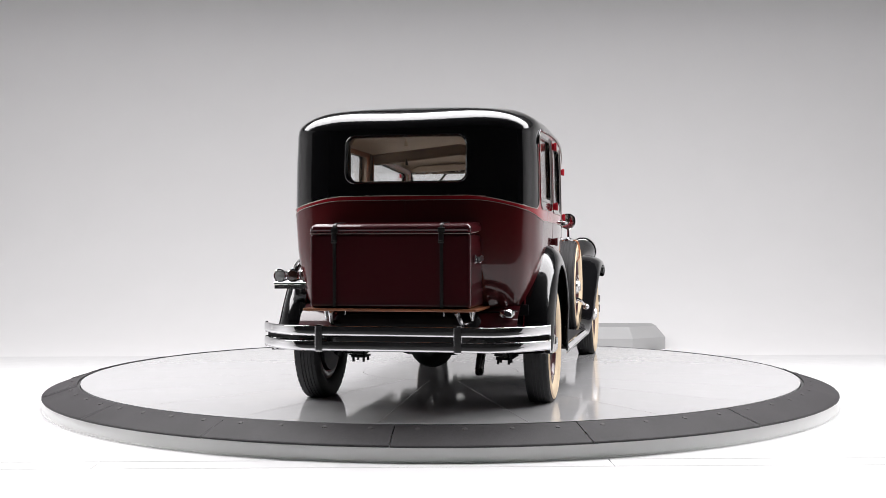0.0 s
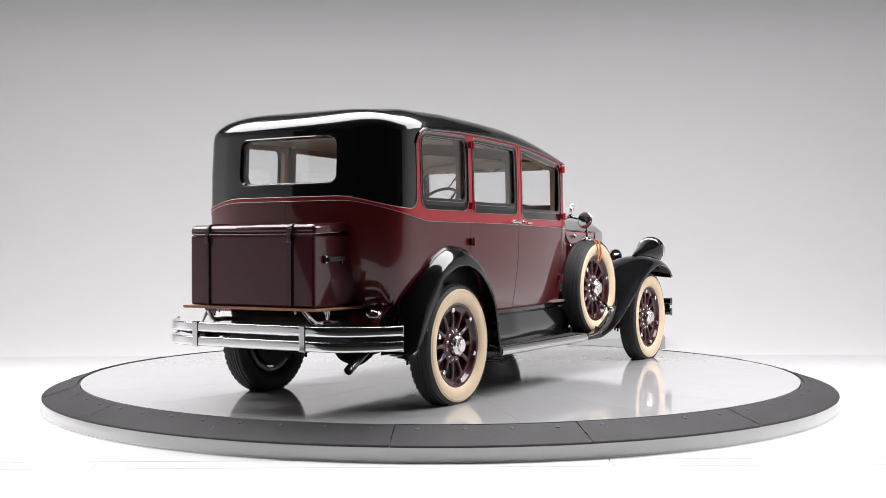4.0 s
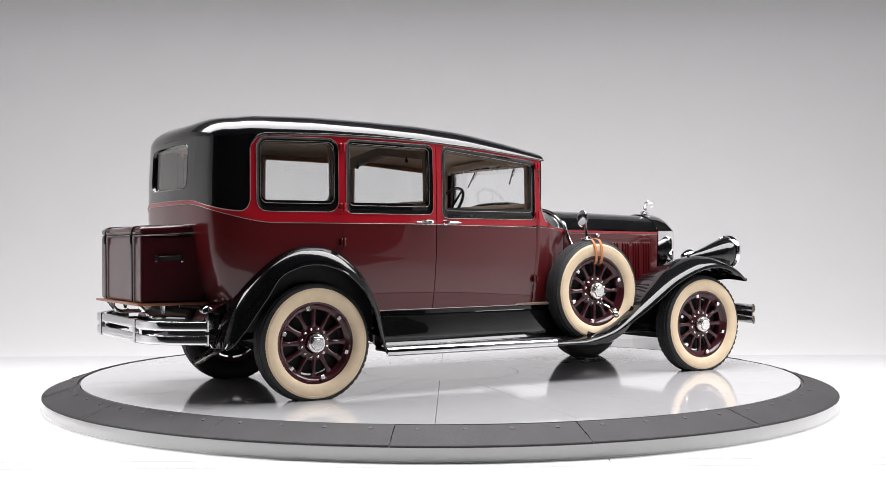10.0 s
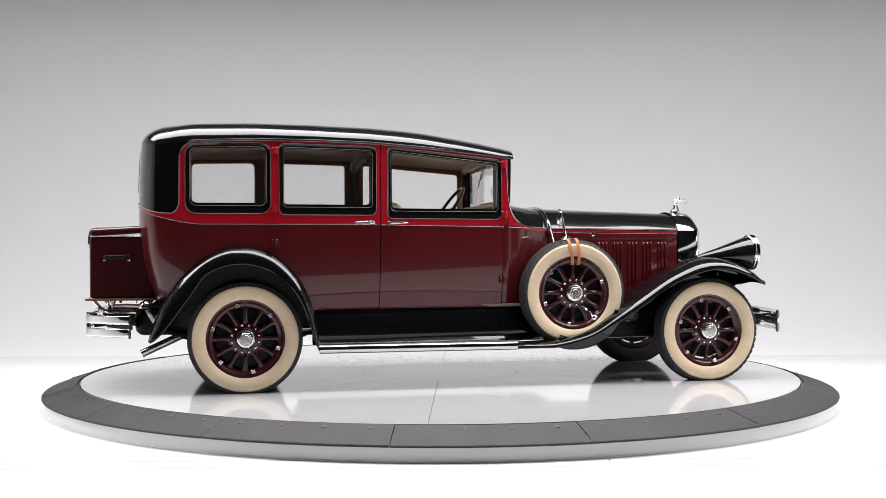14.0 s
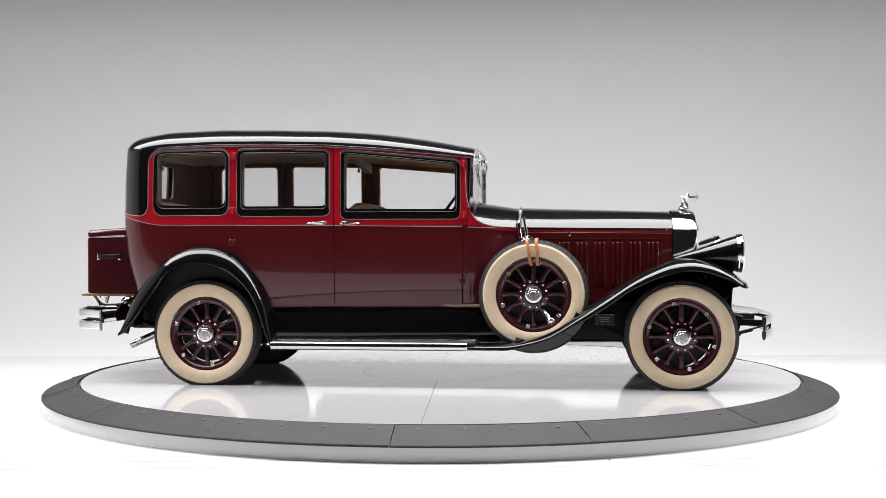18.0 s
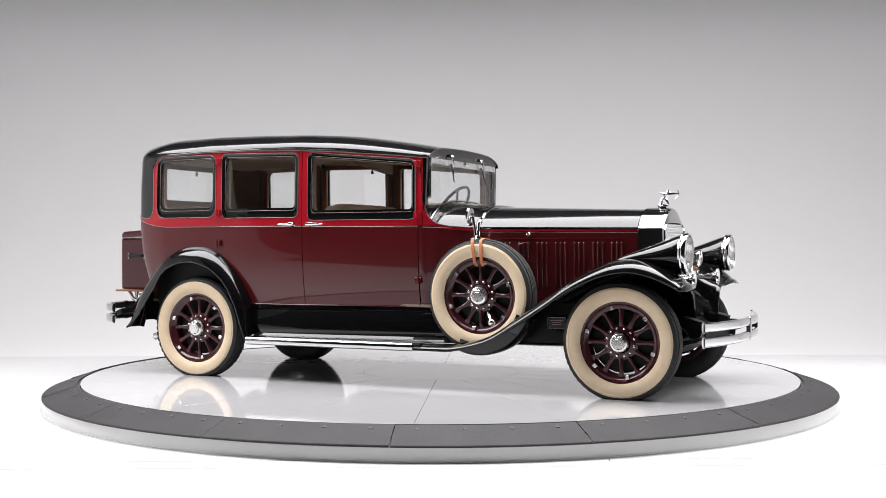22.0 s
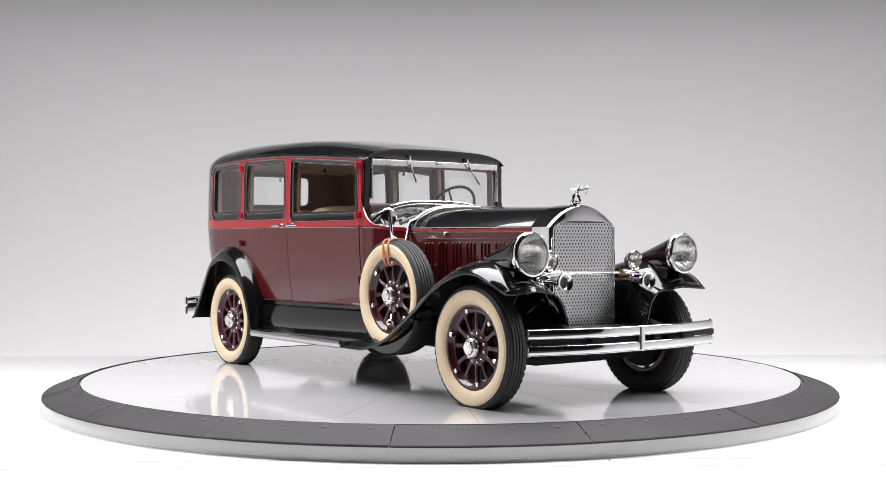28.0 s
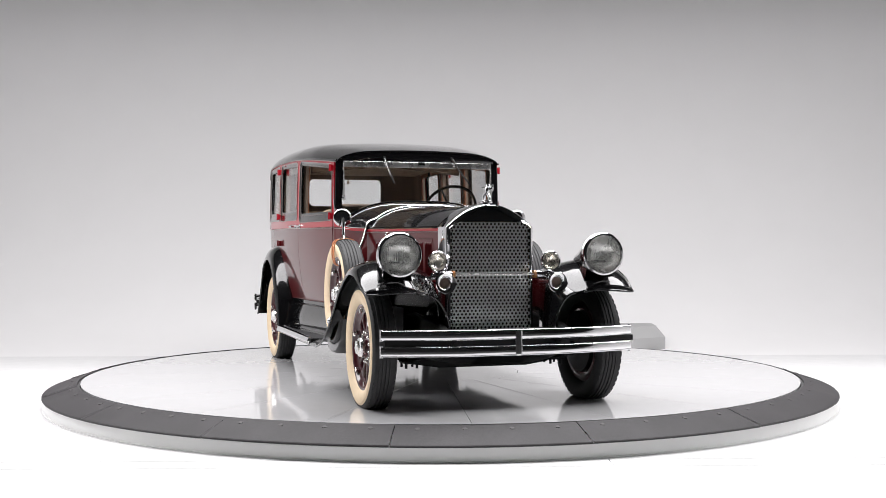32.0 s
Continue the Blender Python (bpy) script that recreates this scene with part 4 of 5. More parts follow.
# ---- wheels ----
def make_wheel(name, place, side, spare=False, flat=True):
    """A steel artillery wheel: the outer face looks along local +z, then turned to the car's side."""
    face = Matrix.Rotation(-side * math.pi / 2, 4, "X")
    w = part(name, lathe([(0.110, -0.03), (0.118, 0.0), (0.118, 0.022), (0.096, 0.030), (0.075, 0.036), (0.070, 0.05)], 36), WHEEL_RED, car, "maroon artillery wheel with cream whitewall tyre")
    w.matrix_basis = Matrix.Translation(place) @ face
    R = WHEEL_R
    drop = -HUB_Z if flat else -9.0
    lug_turn = 20 if spare else 43
    # the deck flattens the tyre a little where it stands
    up = Vector((0, 0, 1)) @ face.to_3x3()

    def settle(g):
        if flat:
            out = []
            for v in g.v:
                h = Vector(v).dot(up)
                if h < drop:
                    q = Vector(v) + up * (drop - h)
                    out.append(tuple(q))
                else:
                    out.append(v)
            g.v = out
        return g

    tyre = lathe([(0.268, -0.045), (0.285, -0.068), (0.320, -0.083), (0.355, -0.083), (0.382, -0.072), (0.392, -0.062), (R - 0.007, -0.052), (R - 0.006, -0.02), (R - 0.006, 0.02), (R - 0.007, 0.052), (0.392, 0.062), (0.383, 0.071), (0.367, 0.0795)], 96)
    part("tyre", settle(tyre), RUBBER, w, "black rubber tyre")
    wall = lathe([(0.368, 0.0792), (0.366, 0.0808), (0.352, 0.0835), (0.320, 0.084), (0.290, 0.074), (0.276, 0.062), (0.268, 0.048)], 96)
    part("whitewall", settle(wall), WHITEWALL, w, "cream whitewall")
    part("whitewall_rib", settle(lathe([(0.357, 0.0815), (0.354, 0.0855), (0.351, 0.083)], 96)), WHITEWALL, w)
    # tread ribs and shoulder blocks
    ribs = Geo()
    for c in (-0.034, -0.012, 0.012, 0.034):
        lathe([(R - 0.006, c - 0.0085), (R + 0.001, c - 0.0075), (R + 0.001, c + 0.0075), (R - 0.006, c + 0.0085)], 96, None, ribs)
    part("tread_rib", settle(ribs), RUBBER, w)
    blocks = Geo()
    for k in range(52):
        for sg in (-1, 1):
            a = 2 * math.pi * (k + 0.25 * sg) / 52
            m = Matrix.Rotation(a, 4, "Z") @ pose(R - 0.0170, 0, sg * 0.0605, 0, sg * 52, 0)
            add_box(blocks, 0.006, 0.031, 0.026, m)
    tagged(part("tread_block", settle(blocks), RUBBER, w), kind="stuff")
    part("rim", lathe([(0.225, -0.05), (0.245, -0.055), (0.262, -0.05), (0.272, -0.045), (0.274, -0.02), (0.262, -0.015), (0.258, 0.020), (0.262, 0.045), (0.277, 0.052), (0.279, 0.046), (0.281, 0.053), (0.276, 0.060), (0.262, 0.056), (0.252, 0.040), (0.240, 0.030), (0.226, 0.026), (0.222, 0.015), (0.222, -0.05), (0.225, -0.05)], 72), WHEEL_RED, w, "maroon painted steel rim")
    sp = Geo()
    rows = []
    for r, hw, z, t in ((0.095, 0.0245, 0.008, 0.018), (0.118, 0.0200, 0.012, 0.018), (0.14, 0.0158, 0.015, 0.016), (0.175, 0.0145, 0.017, 0.015), (0.205, 0.0165, 0.017, 0.015), (0.220, 0.0225, 0.015, 0.015), (0.232, 0.032, 0.013, 0.014)):
        rows.append([(r, hw * math.cos(q), z + t * math.sin(q)) for q in np.linspace(0, 2 * math.pi, 10, endpoint=False)])
    sp.add(*grid(rows, closed=True))
    spoke = sp.mesh("spoke", WHEEL_RED)
    nut = lathe([(0.0, 0.0135), (0.005, 0.0128), (0.0082, 0.0100), (0.0102, 0.006), (0.0104, 0.0)], 12).mesh("hub_nut", NICKEL)
    lug = box(0.028, 0.027, 0.022, pose(0, 0, 0.010), 0.003, 1).mesh("rim_lug", NICKEL)
    for k in range(12):
        a = 30 * k
        o = part("spoke", spoke, WHEEL_RED, w)
        o.matrix_basis = pose(0, 0, 0, 0, 0, a)
        o = part("hub_nut", nut, NICKEL, w)
        q = math.radians(a + 15)
        o.matrix_basis = pose(0.095 * math.cos(q), 0.095 * math.sin(q), 0.030)
    for k in range(6):
        q = math.radians(60 * k + lug_turn)
        o = part("rim_lug", lug, NICKEL, w)
        o.matrix_basis = pose(0.236 * math.cos(q), 0.236 * math.sin(q), 0.042, 0, 0, 60 * k + lug_turn)
    part("brake_drum", lathe([(0.0, -0.07), (0.205, -0.07), (0.21, -0.05), (0.21, -0.02), (0.19, -0.015), (0.0, -0.012)], 40), MATTE_BLACK, w)
    cap = Geo()
    lathe([(0.066, 0.045), (0.066, 0.066), (0.060, 0.078), (0.050, 0.084), (0.046, 0.0845)], 32, None, cap)
    lathe([(0.050, 0.0842), (0.048, 0.093), (0.044, 0.0965), (0.0, 0.0975)], 6, None, cap)
    part("hub_cap", cap, NICKEL, w, "chrome hexagon hub cap", sharp=25)
    part("cap_badge", lathe([(0, 0.0990), (0.026, 0.0988), (0.028, 0.097)], 24), NICKEL, w)
    return w


def make_wheels():
    for x in (-AXLE, AXLE):
        for side in (-1, 1):
            make_wheel("wheel", (x, side * (0.776 if x < 0 < side else 0.756), HUB_Z), side)
    for side in (-1, 1):
        sp = make_wheel("spare_wheel", (0.69, side * 0.690, 0.675), side, True, False)
        for dx in (-0.052, 0.022):
            path = [(0.69 + dx * 1.1, side * 0.612, 0.975), (0.69 + dx * 1.05, side * 0.625, 1.06), (0.69 + dx, side * 0.66, 1.080), (0.69 + dx, side * 0.72, 1.080), (0.69 + dx * 0.9, side * 0.765, 1.060), (0.69 + dx * 0.8 + 0.01, side * 0.782, 0.985), (0.69 + dx * 0.7 + 0.014, side * 0.772, 0.91), (0.69 + dx * 0.6 + 0.016, side * 0.745, 0.885)]
            strap = bar(spline(path, 30), 0.003, 0.011, (1, 0, 0))
            part("mirror_strap", strap, TAN, car, "tan leather strap over the spare wheel")
        # mirror on a chrome post on top of the spare
        mir = part("mirror_stand", tube([(0.648, side * 0.69, 1.078), (0.640, side * 0.69, 1.10), (0.616, side * 0.69, 1.24)], [0.026, 0.012, 0.009], 12), CHROME, car, "chrome mirror stand")
        part("mirror_foot", lathe([(0.05, -0.006), (0.052, 0.004), (0.03, 0.014), (0.014, 0.022)], 20, pose(0.648, side * 0.69, 1.078)), CHROME, mir)
        tilt = Matrix.Translation((0.597, side * 0.690, 1.238)) @ Matrix.Rotation(-math.pi / 2, 4, "Y") @ Matrix.Rotation(side * 0.06, 4, "X")
        part("mirror_back", lathe([(0.0, -0.0095), (0.030, -0.0090), (0.054, -0.0075), (0.062, -0.004), (0.066, 0.0)], 32, tilt), CHROME, mir, "flat round chrome mirror back")
        part("mirror_rim", lathe([(0.066, -0.001), (0.068, 0.002), (0.066, 0.005), (0.060, 0.004)], 32, tilt), CHROME, mir)
        part("mirror_glass", lathe([(0.060, 0.004), (0.056, 0.005), (0.0, 0.005)], 28, tilt), CHROME, mir, "round mirror glass")
        # chrome arm from the scuttle to the spare
        part("spare_arm", tube(spline([tuple(np.array(hood_point(0.572, side * v)) + (0, 0, 0.006)) for v in (0.0, 0.2, 0.4, 0.6, 0.75, 0.87)] + [(0.572, side * 0.480, 1.205), (0.575, side * 0.502, 1.15), (0.590, side * 0.530, 1.07), (0.605, side * 0.570, 0.99)], 60), 0.0145, 12), CHROME, car, "curved chrome spare wheel arm")
        lock = part("wheel_lock", tube(spline([(0.74, side * 0.66, 0.60), (0.775, side * 0.775, 0.550), (0.808, side * 0.812, 0.505)], 12), np.linspace(0.016, 0.011, 12), 10), CHROME, car, "chrome spare wheel clamp with a ball end")
        part("lock_knob", lathe([(0.0, 0.030), (0.014, 0.026), (0.025, 0.014), (0.028, 0.0), (0.024, -0.014), (0.012, -0.025), (0, -0.028)], 20, Matrix.Translation((0.8165, side * 0.825, 0.492)) @ Matrix.Rotation(-side * math.pi / 2, 4, "X")), CHROME, lock)


# ---- wings and boards ----
def wing_sheet(crown, bead, inner, n, side, y_in, y_crown, y_bead, bulge=0.035, lip=True):
    """A wing between an inner edge, a crown line and an outer bead line, each (x, z)."""
    c, b, i = spline(crown, n), spline(bead, n), spline(inner, n)
    rows = []
    for k in range(n):
        row = []
        for t in np.linspace(0, 1, 5)[:-1]:
            e = math.sin(t * math.pi / 2)
            row.append((i[k][0] + (c[k][0] - i[k][0]) * t, side * (y_in[k] + (y_crown[k] - y_in[k]) * t), i[k][1] + (c[k][1] - i[k][1]) * e))
        for t in np.linspace(0, 1, 9):
            q = t * math.pi / 2
            wx = c[k][0] + (b[k][0] - c[k][0]) * (1 - math.cos(q))
            wz = c[k][1] + (b[k][1] - c[k][1]) * (1 - math.cos(q))
            wy = y_crown[k] + (y_bead[k] - y_crown[k]) * math.sin(q)
            row.append((wx, side * wy, wz))
        rows.append(row)
    return rows


def make_wings():
    for side in (-1, 1):
        crown = [(-2.400, 0.372), (-2.375, 0.45), (-2.325, 0.59), (-2.258, 0.706), (-2.134, 0.856), (-2.010, 0.960), (-1.887, 1.017), (-1.784, 1.030), (-1.660, 1.020), (-1.516, 0.956), (-1.393, 0.836), (-1.311, 0.700), (-1.262, 0.58), (-1.240, 0.45), (-1.225, 0.345)]
        bead = [(-2.390, 0.372), (-2.345, 0.40), (-2.265, 0.49), (-2.185, 0.60), (-2.111, 0.70), (-2.021, 0.828), (-1.887, 0.892), (-1.765, 0.908), (-1.663, 0.892), (-1.541, 0.843), (-1.419, 0.737), (-1.345, 0.62), (-1.300, 0.50), (-1.262, 0.38), (-1.225, 0.29)]
        inner = [(x * 1.0 + 0.0, z - 0.012) for x, z in crown]
        n = 60
        yi = np.full(n, 0.66)
        k = np.linspace(0, 1, n)
        yc = 0.765 - 0.03 * np.abs(k - 0.45) * 0
        yc = np.full(n, 0.755)
        yb = (0.898 if side > 0 else 0.885) - 0.02 * np.clip((k - 0.8) / 0.2, 0, 1)
        rows = wing_sheet(crown, bead, inner, n, side, yi, yc, yb)
        w = part("rear_wing", Geo().add(*grid(rows, 0.006)), BLACK, car, "glossy black domed rear wing")
        part("wing_bead", tube([r[-1] for r in rows], 0.008, 8), BLACK, w)
        part("wing_step", tube([np.array(r[-3]) * (1, 1.002, 1) for r in rows[3:]], 0.0045, 6), BLACK, w)
        part("wing_closer", box(0.010, 0.17, 0.24, pose(-2.322, side * 0.655, 0.545), 0.003), SATIN_BLACK, w)
        part("wing_welt", tube([np.array(r[2]) + (0, side * 0.004, 0.008) for r in rows], 0.006, 6), MAROON, w)
        # front wing runs from the board up over the wheel to a broad nose
        crown = [(0.215, 0.318), (0.40, 0.318), (0.56, 0.330), (0.80, 0.395), (1.006, 0.528), (1.214, 0.672), (1.422, 0.810), (1.631, 0.908), (1.755, 0.934), (1.880, 0.930), (2.005, 0.890), (2.10, 0.836), (2.165, 0.778)]
        bead = [(0.217, 0.283), (0.40, 0.283), (0.54, 0.289), (0.78, 0.352), (0.984, 0.460), (1.188, 0.582), (1.393, 0.720), (1.597, 0.812), (1.760, 0.850), (1.883, 0.846), (1.995, 0.815), (2.085, 0.776), (2.150, 0.740)]
        inner = [(0.215, 0.316), (0.40, 0.312), (0.56, 0.322), (0.80, 0.38), (1.006, 0.515), (1.214, 0.665), (1.422, 0.775), (1.631, 0.845), (1.755, 0.855), (1.880, 0.835), (2.00, 0.785), (2.09, 0.745), (2.135, 0.725)]
        n = 72
        k = np.linspace(0, 1, n)
        yi = np.interp(k, [0, 0.3, 0.5, 0.75, 0.9, 1.0], [0.70, 0.58, 0.46, 0.40, 0.42, 0.50])
        yc = np.interp(k, [0, 0.3, 0.6, 0.85, 1.0], [0.775, 0.755, 0.715, 0.69, 0.68])
        yb = np.interp(k, [0, 0.3, 0.6, 0.85, 0.95, 1.0], [0.868, 0.875, 0.888, 0.902, 0.904, 0.888])
        rows = wing_sheet(crown, bead, inner, n, side, yi, yc, yb)
        w = part("front_wing", Geo().add(*grid(rows, 0.006)), BLACK, car, "glossy black sweeping front wing")
        nose = rows[-1]
        tip = []
        for j, p in enumerate(nose):
            t = j / (len(nose) - 1)
            tip.append((p[0] + 0.036 * math.sin(math.pi * t) ** 0.5, p[1], p[2] - 0.036 * math.sin(math.pi * t) ** 0.7))
        part("wing_nose", Geo().add(*grid([nose, [tuple((np.array(a) + np.array(b)) / 2 + (0.006, 0, 0.006)) for a, b in zip(nose, tip)], tip], 0.006)), BLACK, w)
        edge = [r[-1] for r in rows] + [t for t in reversed(tip[1:-1])]
        part("wing_bead", tube(edge, 0.007, 8), BLACK, w)
        part("wing_step", tube([np.array(r[-3]) * (1, 1.002, 1) for r in rows[2:]], 0.0045, 6), BLACK, w)
        # apron from the wing's inner edge down to the frame
        ap = []
        for r in rows[26:]:
            x, y, z = r[0]
            t = (x - 0.75) / 1.4
            zb = float(np.interp(x, [0.8, 1.2, 1.7, 2.0, 2.14], [0.34, 0.44, 0.48, 0.46, 0.47]))
            yb_ = float(np.interp(x, [0.8, 1.7, 1.95, 2.05, 2.14], [0.50, 0.40, 0.35, 0.345, 0.355]))
            ap.append([(x, side * (abs(y) + (yb_ - abs(y)) * math.sin(q * math.pi / 2)), z + (min(zb, z - 0.002) - z) * (1 - math.cos(q * math.pi / 2))) for q in np.linspace(0, 1, 12)])
        part("wing_apron", Geo().add(*grid(ap, 0.004)), BLACK, w)
        fe = [tip[1]] + ap[-1]
        part("apron_bead", tube(fe, 0.0085, 8), BLACK, w)
        # wheel well that holds the spare
        well = []
        for a in np.linspace(math.radians(248), math.radians(338), 20):
            ca, sa = math.cos(a), math.sin(a)
            row = []
            for yy, rr in ((0.59, 0.30), (0.60, 0.415), (0.64, 0.425), (0.76, 0.425), (0.79, 0.41), (0.80, 0.33)):
                row.append((0.69 + rr * ca, side * yy, 0.675 + rr * sa))
            well.append(row)
        wl = part("spare_well", Geo().add(*grid(well, 0.004)), BLACK, w, "black spare wheel well")
        # running board
        rb = part("running_board", box(1.50, 0.185, 0.025, pose(-0.475, side * 0.775, 0.311), 0.004), MATTE_BLACK, car, "black running board with ribbed mat and chrome edge")
        rib_me = box(1.43, 0.009, 0.006, None, 0.0015, 1).mesh("mat_rib", MAT_RIBBED, 12)
        for j in range(12):
            part("mat_rib", rib_me, MAT_RIBBED, rb).matrix_basis = pose(-0.455, side * (0.70 + 0.0128 * j), 0.326)
        sec = [(0.852, 0.329), (0.862, 0.328), (0.870, 0.324), (0.876, 0.316), (0.880, 0.306), (0.881, 0.295), (0.878, 0.285), (0.871, 0.277), (0.858, 0.273)]
        part("edge_trim", Geo().add(*grid([[(x, side * y, z) for y, z in sec] for x in np.linspace(-1.228, 0.214, 20)], 0.003)), CHROME, rb, "chrome running board edge")
        # splash apron between the sill and the board
        rows = []
        for x in np.linspace(-1.27, 0.62, 24):
            y0 = float(np.interp(x, [-1.3, -0.78, 0.17, 0.65], [0.728, 0.715, 0.618, 0.52]))
            bulge = [(x, side * (y0 + 0.010 + 0.030 * math.sin(math.pi * q * 0.62) - 0.004 * q), 0.530 - 0.175 * q) for q in np.linspace(0, 1, 9)]
            rows.append([(x, side * (y0 + 0.004), 0.572), (x, side * (y0 + 0.006), 0.548), (x, side * (y0 - 0.002), 0.54)] + bulge + [(x, side * (y0 + 0.048), 0.335), (x, side * max(y0 + 0.09, 0.71), 0.326)])
        part("splash_apron", Geo().add(*grid(rows, 0.004)), BLACK, car, "glossy black splash apron")
        part("apron_bead", tube([(x, side * (float(np.interp(x, [-1.3, -0.78, 0.17, 0.65], [0.728, 0.715, 0.618, 0.52])) + 0.009), 0.545) for x in np.linspace(-0.4, 0.6, 12)], 0.003, 6), BLACK, car)
        # step plate on the frame
        dp = part("data_plate", box(0.138, 0.004, 0.080, pose(1.205, side * 0.562, 0.483), 0.002), PLATE_ENAMEL, car, "small black enamel data plate")
        part("plate_frame", tube([(1.205 + a * 0.067, side * 0.565, 0.483 + b * 0.038) for a, b in ((-1, -1), (1, -1), (1, 1), (-1, 1))], 0.0024, 6, closed=True), NICKEL, dp)
        for j, wd in enumerate((0.09, 0.06, 0.07)):
            part("text_bar", box(wd, 0.002, 0.004, pose(1.205, side * 0.565, 0.500 - 0.014 * j)), STRIPE, dp)


def make_lamps():
    for side in (-1, 1):
        # headlamp faired into the wing
        c = np.array((2.155, side * 0.678, 0.972))
        back = np.array((1.70, side * 0.690, 0.925))
        rows = []
        for t, r in ((0.0, 0.126), (0.05, 0.129), (0.15, 0.122), (0.3, 0.104), (0.45, 0.086), (0.6, 0.068), (0.75, 0.052), (0.9, 0.036), (1.0, 0.02)):
            q = c + (back - c) * t
            rows.append([(q[0], q[1] + r * math.cos(a) * (1 + 0.1 * t), q[2] + r * math.sin(a)) for a in np.linspace(0, 2 * math.pi, 36, endpoint=False)])
        hl = part("headlamp", Geo().add(*grid(rows, closed=True)), BLACK, car, "black headlamp faired into the wing with chrome rim")
        part("pedestal", Geo().add(*grid([[(2.10 - 0.30 * t + dx, side * (0.678 + yy * (1 - 0.1 * t)), z) for yy, z in ((-0.10, 0.80 + 0.06 * t), (-0.085, 0.87), (-0.05, 0.93), (0.05, 0.93), (0.085, 0.87), (0.10, 0.80 + 0.06 * t))] for t, dx in ((0, 0), (0.3, 0), (0.6, 0), (1.0, 0))], 0.004)), BLACK, hl)
        fm = Matrix.Translation(c) @ Matrix.Rotation(math.pi / 2, 4, "Y")
        part("rim", lathe([(0.124, -0.028), (0.136, -0.026), (0.140, -0.016), (0.136, -0.008), (0.140, 0.0), (0.140, 0.014), (0.134, 0.022), (0.124, 0.024), (0.121, 0.016)], 48, fm), CHROME, hl, "chrome headlamp rim")
        part("reflector", lathe([(0.122, 0.008), (0.110, -0.02), (0.085, -0.05), (0.05, -0.07), (0.018, -0.075), (0.0, -0.076)], 40, fm), NICKEL, hl)
        part("bulb", lathe([(0.0, -0.01), (0.010, -0.016), (0.014, -0.03), (0.009, -0.05), (0.009, -0.075)], 14, fm), LENS, hl)
        rib = Geo()
        rows = []
        for y in np.linspace(-0.120, 0.120, 89):
            h = math.sqrt(max(0.1215**2 - y * y, 1e-6))
            d = 0.020 + 0.010 * (1 - (y / 0.121) ** 2) + 0.0024 * math.cos((y + 0.12) / 0.24 * 22 * 2 * math.pi)
            rows.append([(y, z, d - 0.010 * (z / 0.121) ** 2) for z in np.linspace(-h, h, 9)])
        rib.add(*grid(rows))
        part("lens", Geo().add(rib.v, rib.f, Matrix.Translation(c) @ Matrix(((0, 0, 1, 0), (1, 0, 0, 0), (0, 1, 0, 0), (0, 0, 0, 1)))), LAMP_GLASS, hl, "ribbed headlamp glass").visible_shadow = False
        # small spotlight and trumpet horn on the cross bar
        fc = np.array((1.99, side * 0.384, 0.930))
        fog = part("fog_lamp", lathe([(0.0, -0.075), (0.03, -0.068), (0.052, -0.04), (0.062, -0.01), (0.066, 0.0), (0.067, 0.010), (0.062, 0.016), (0.057, 0.012)], 32, Matrix.Translation(fc) @ Matrix.Rotation(math.pi / 2, 4, "Y")), CHROME, car, "small round chrome driving lamp")
        part("reflector", lathe([(0.057, 0.008), (0.045, -0.02), (0.02, -0.035), (0.0, -0.036)], 28, Matrix.Translation(fc) @ Matrix.Rotation(math.pi / 2, 4, "Y")), NICKEL, fog)
        part("lens", lathe([(0.058, 0.012), (0.04, 0.018), (0.0, 0.021)], 28, Matrix.Translation(fc) @ Matrix.Rotation(math.pi / 2, 4, "Y")), WARM_GLASS, fog).visible_shadow = False
        part("stem", tube([fc + (-0.02, 0, -0.06), fc + (-0.02, 0, -0.11)], 0.012, 8), CHROME, fog)
        hc = np.array((2.135, side * 0.374, 0.795))
        horn = part("horn", lathe([(0.012, -0.30), (0.014, -0.16), (0.020, -0.10), (0.030, -0.05), (0.045, -0.02), (0.062, -0.005), (0.066, 0.0), (0.062, 0.004), (0.048, 0.002), (0.036, -0.006), (0.030, -0.018)], 32, Matrix.Translation(hc) @ Matrix.Rotation(math.pi / 2, 4, "Y")), CHROME, car, "chrome trumpet horn")
        part("horn_mouth", lathe([(0.030, -0.018), (0.028, -0.03), (0.0, -0.03)], 24, Matrix.Translation(hc) @ Matrix.Rotation(math.pi / 2, 4, "Y")), HORN_INSIDE, horn)
        part("lamp_clamp", tube([(1.98, side * 0.42, 0.835), (1.98, side * 0.30, 0.845), (1.98, side * 0.27, 0.845)], [0.024, 0.028, 0.018], 12), CHROME, car)
        part("lamp_collar", tube([(1.98, side * 0.285, 0.846), (1.98, side * 0.268, 0.846)], 0.026, 14), AMBER, car)
        part("lamp_stay", tube([(1.99, side * 0.40, 0.838), (1.97, side * 0.50, 0.80), (1.93, side * 0.58, 0.80)], 0.011, 8), CHROME, car)
    part("cross_bar", tube([(1.98, -0.30, 0.846), (1.98, 0.30, 0.846)], 0.008, 8), NICKEL, car, "polished bar across the grille")
    # cluster of three tail lamps on the left rear wing
    tl = part("tail_lamp", bar([(-2.30, 0.68, 0.79), (-2.30, 0.91, 0.79)], 0.03, 0.006), CHROME, car, "chrome bracket with three round tail lamps")
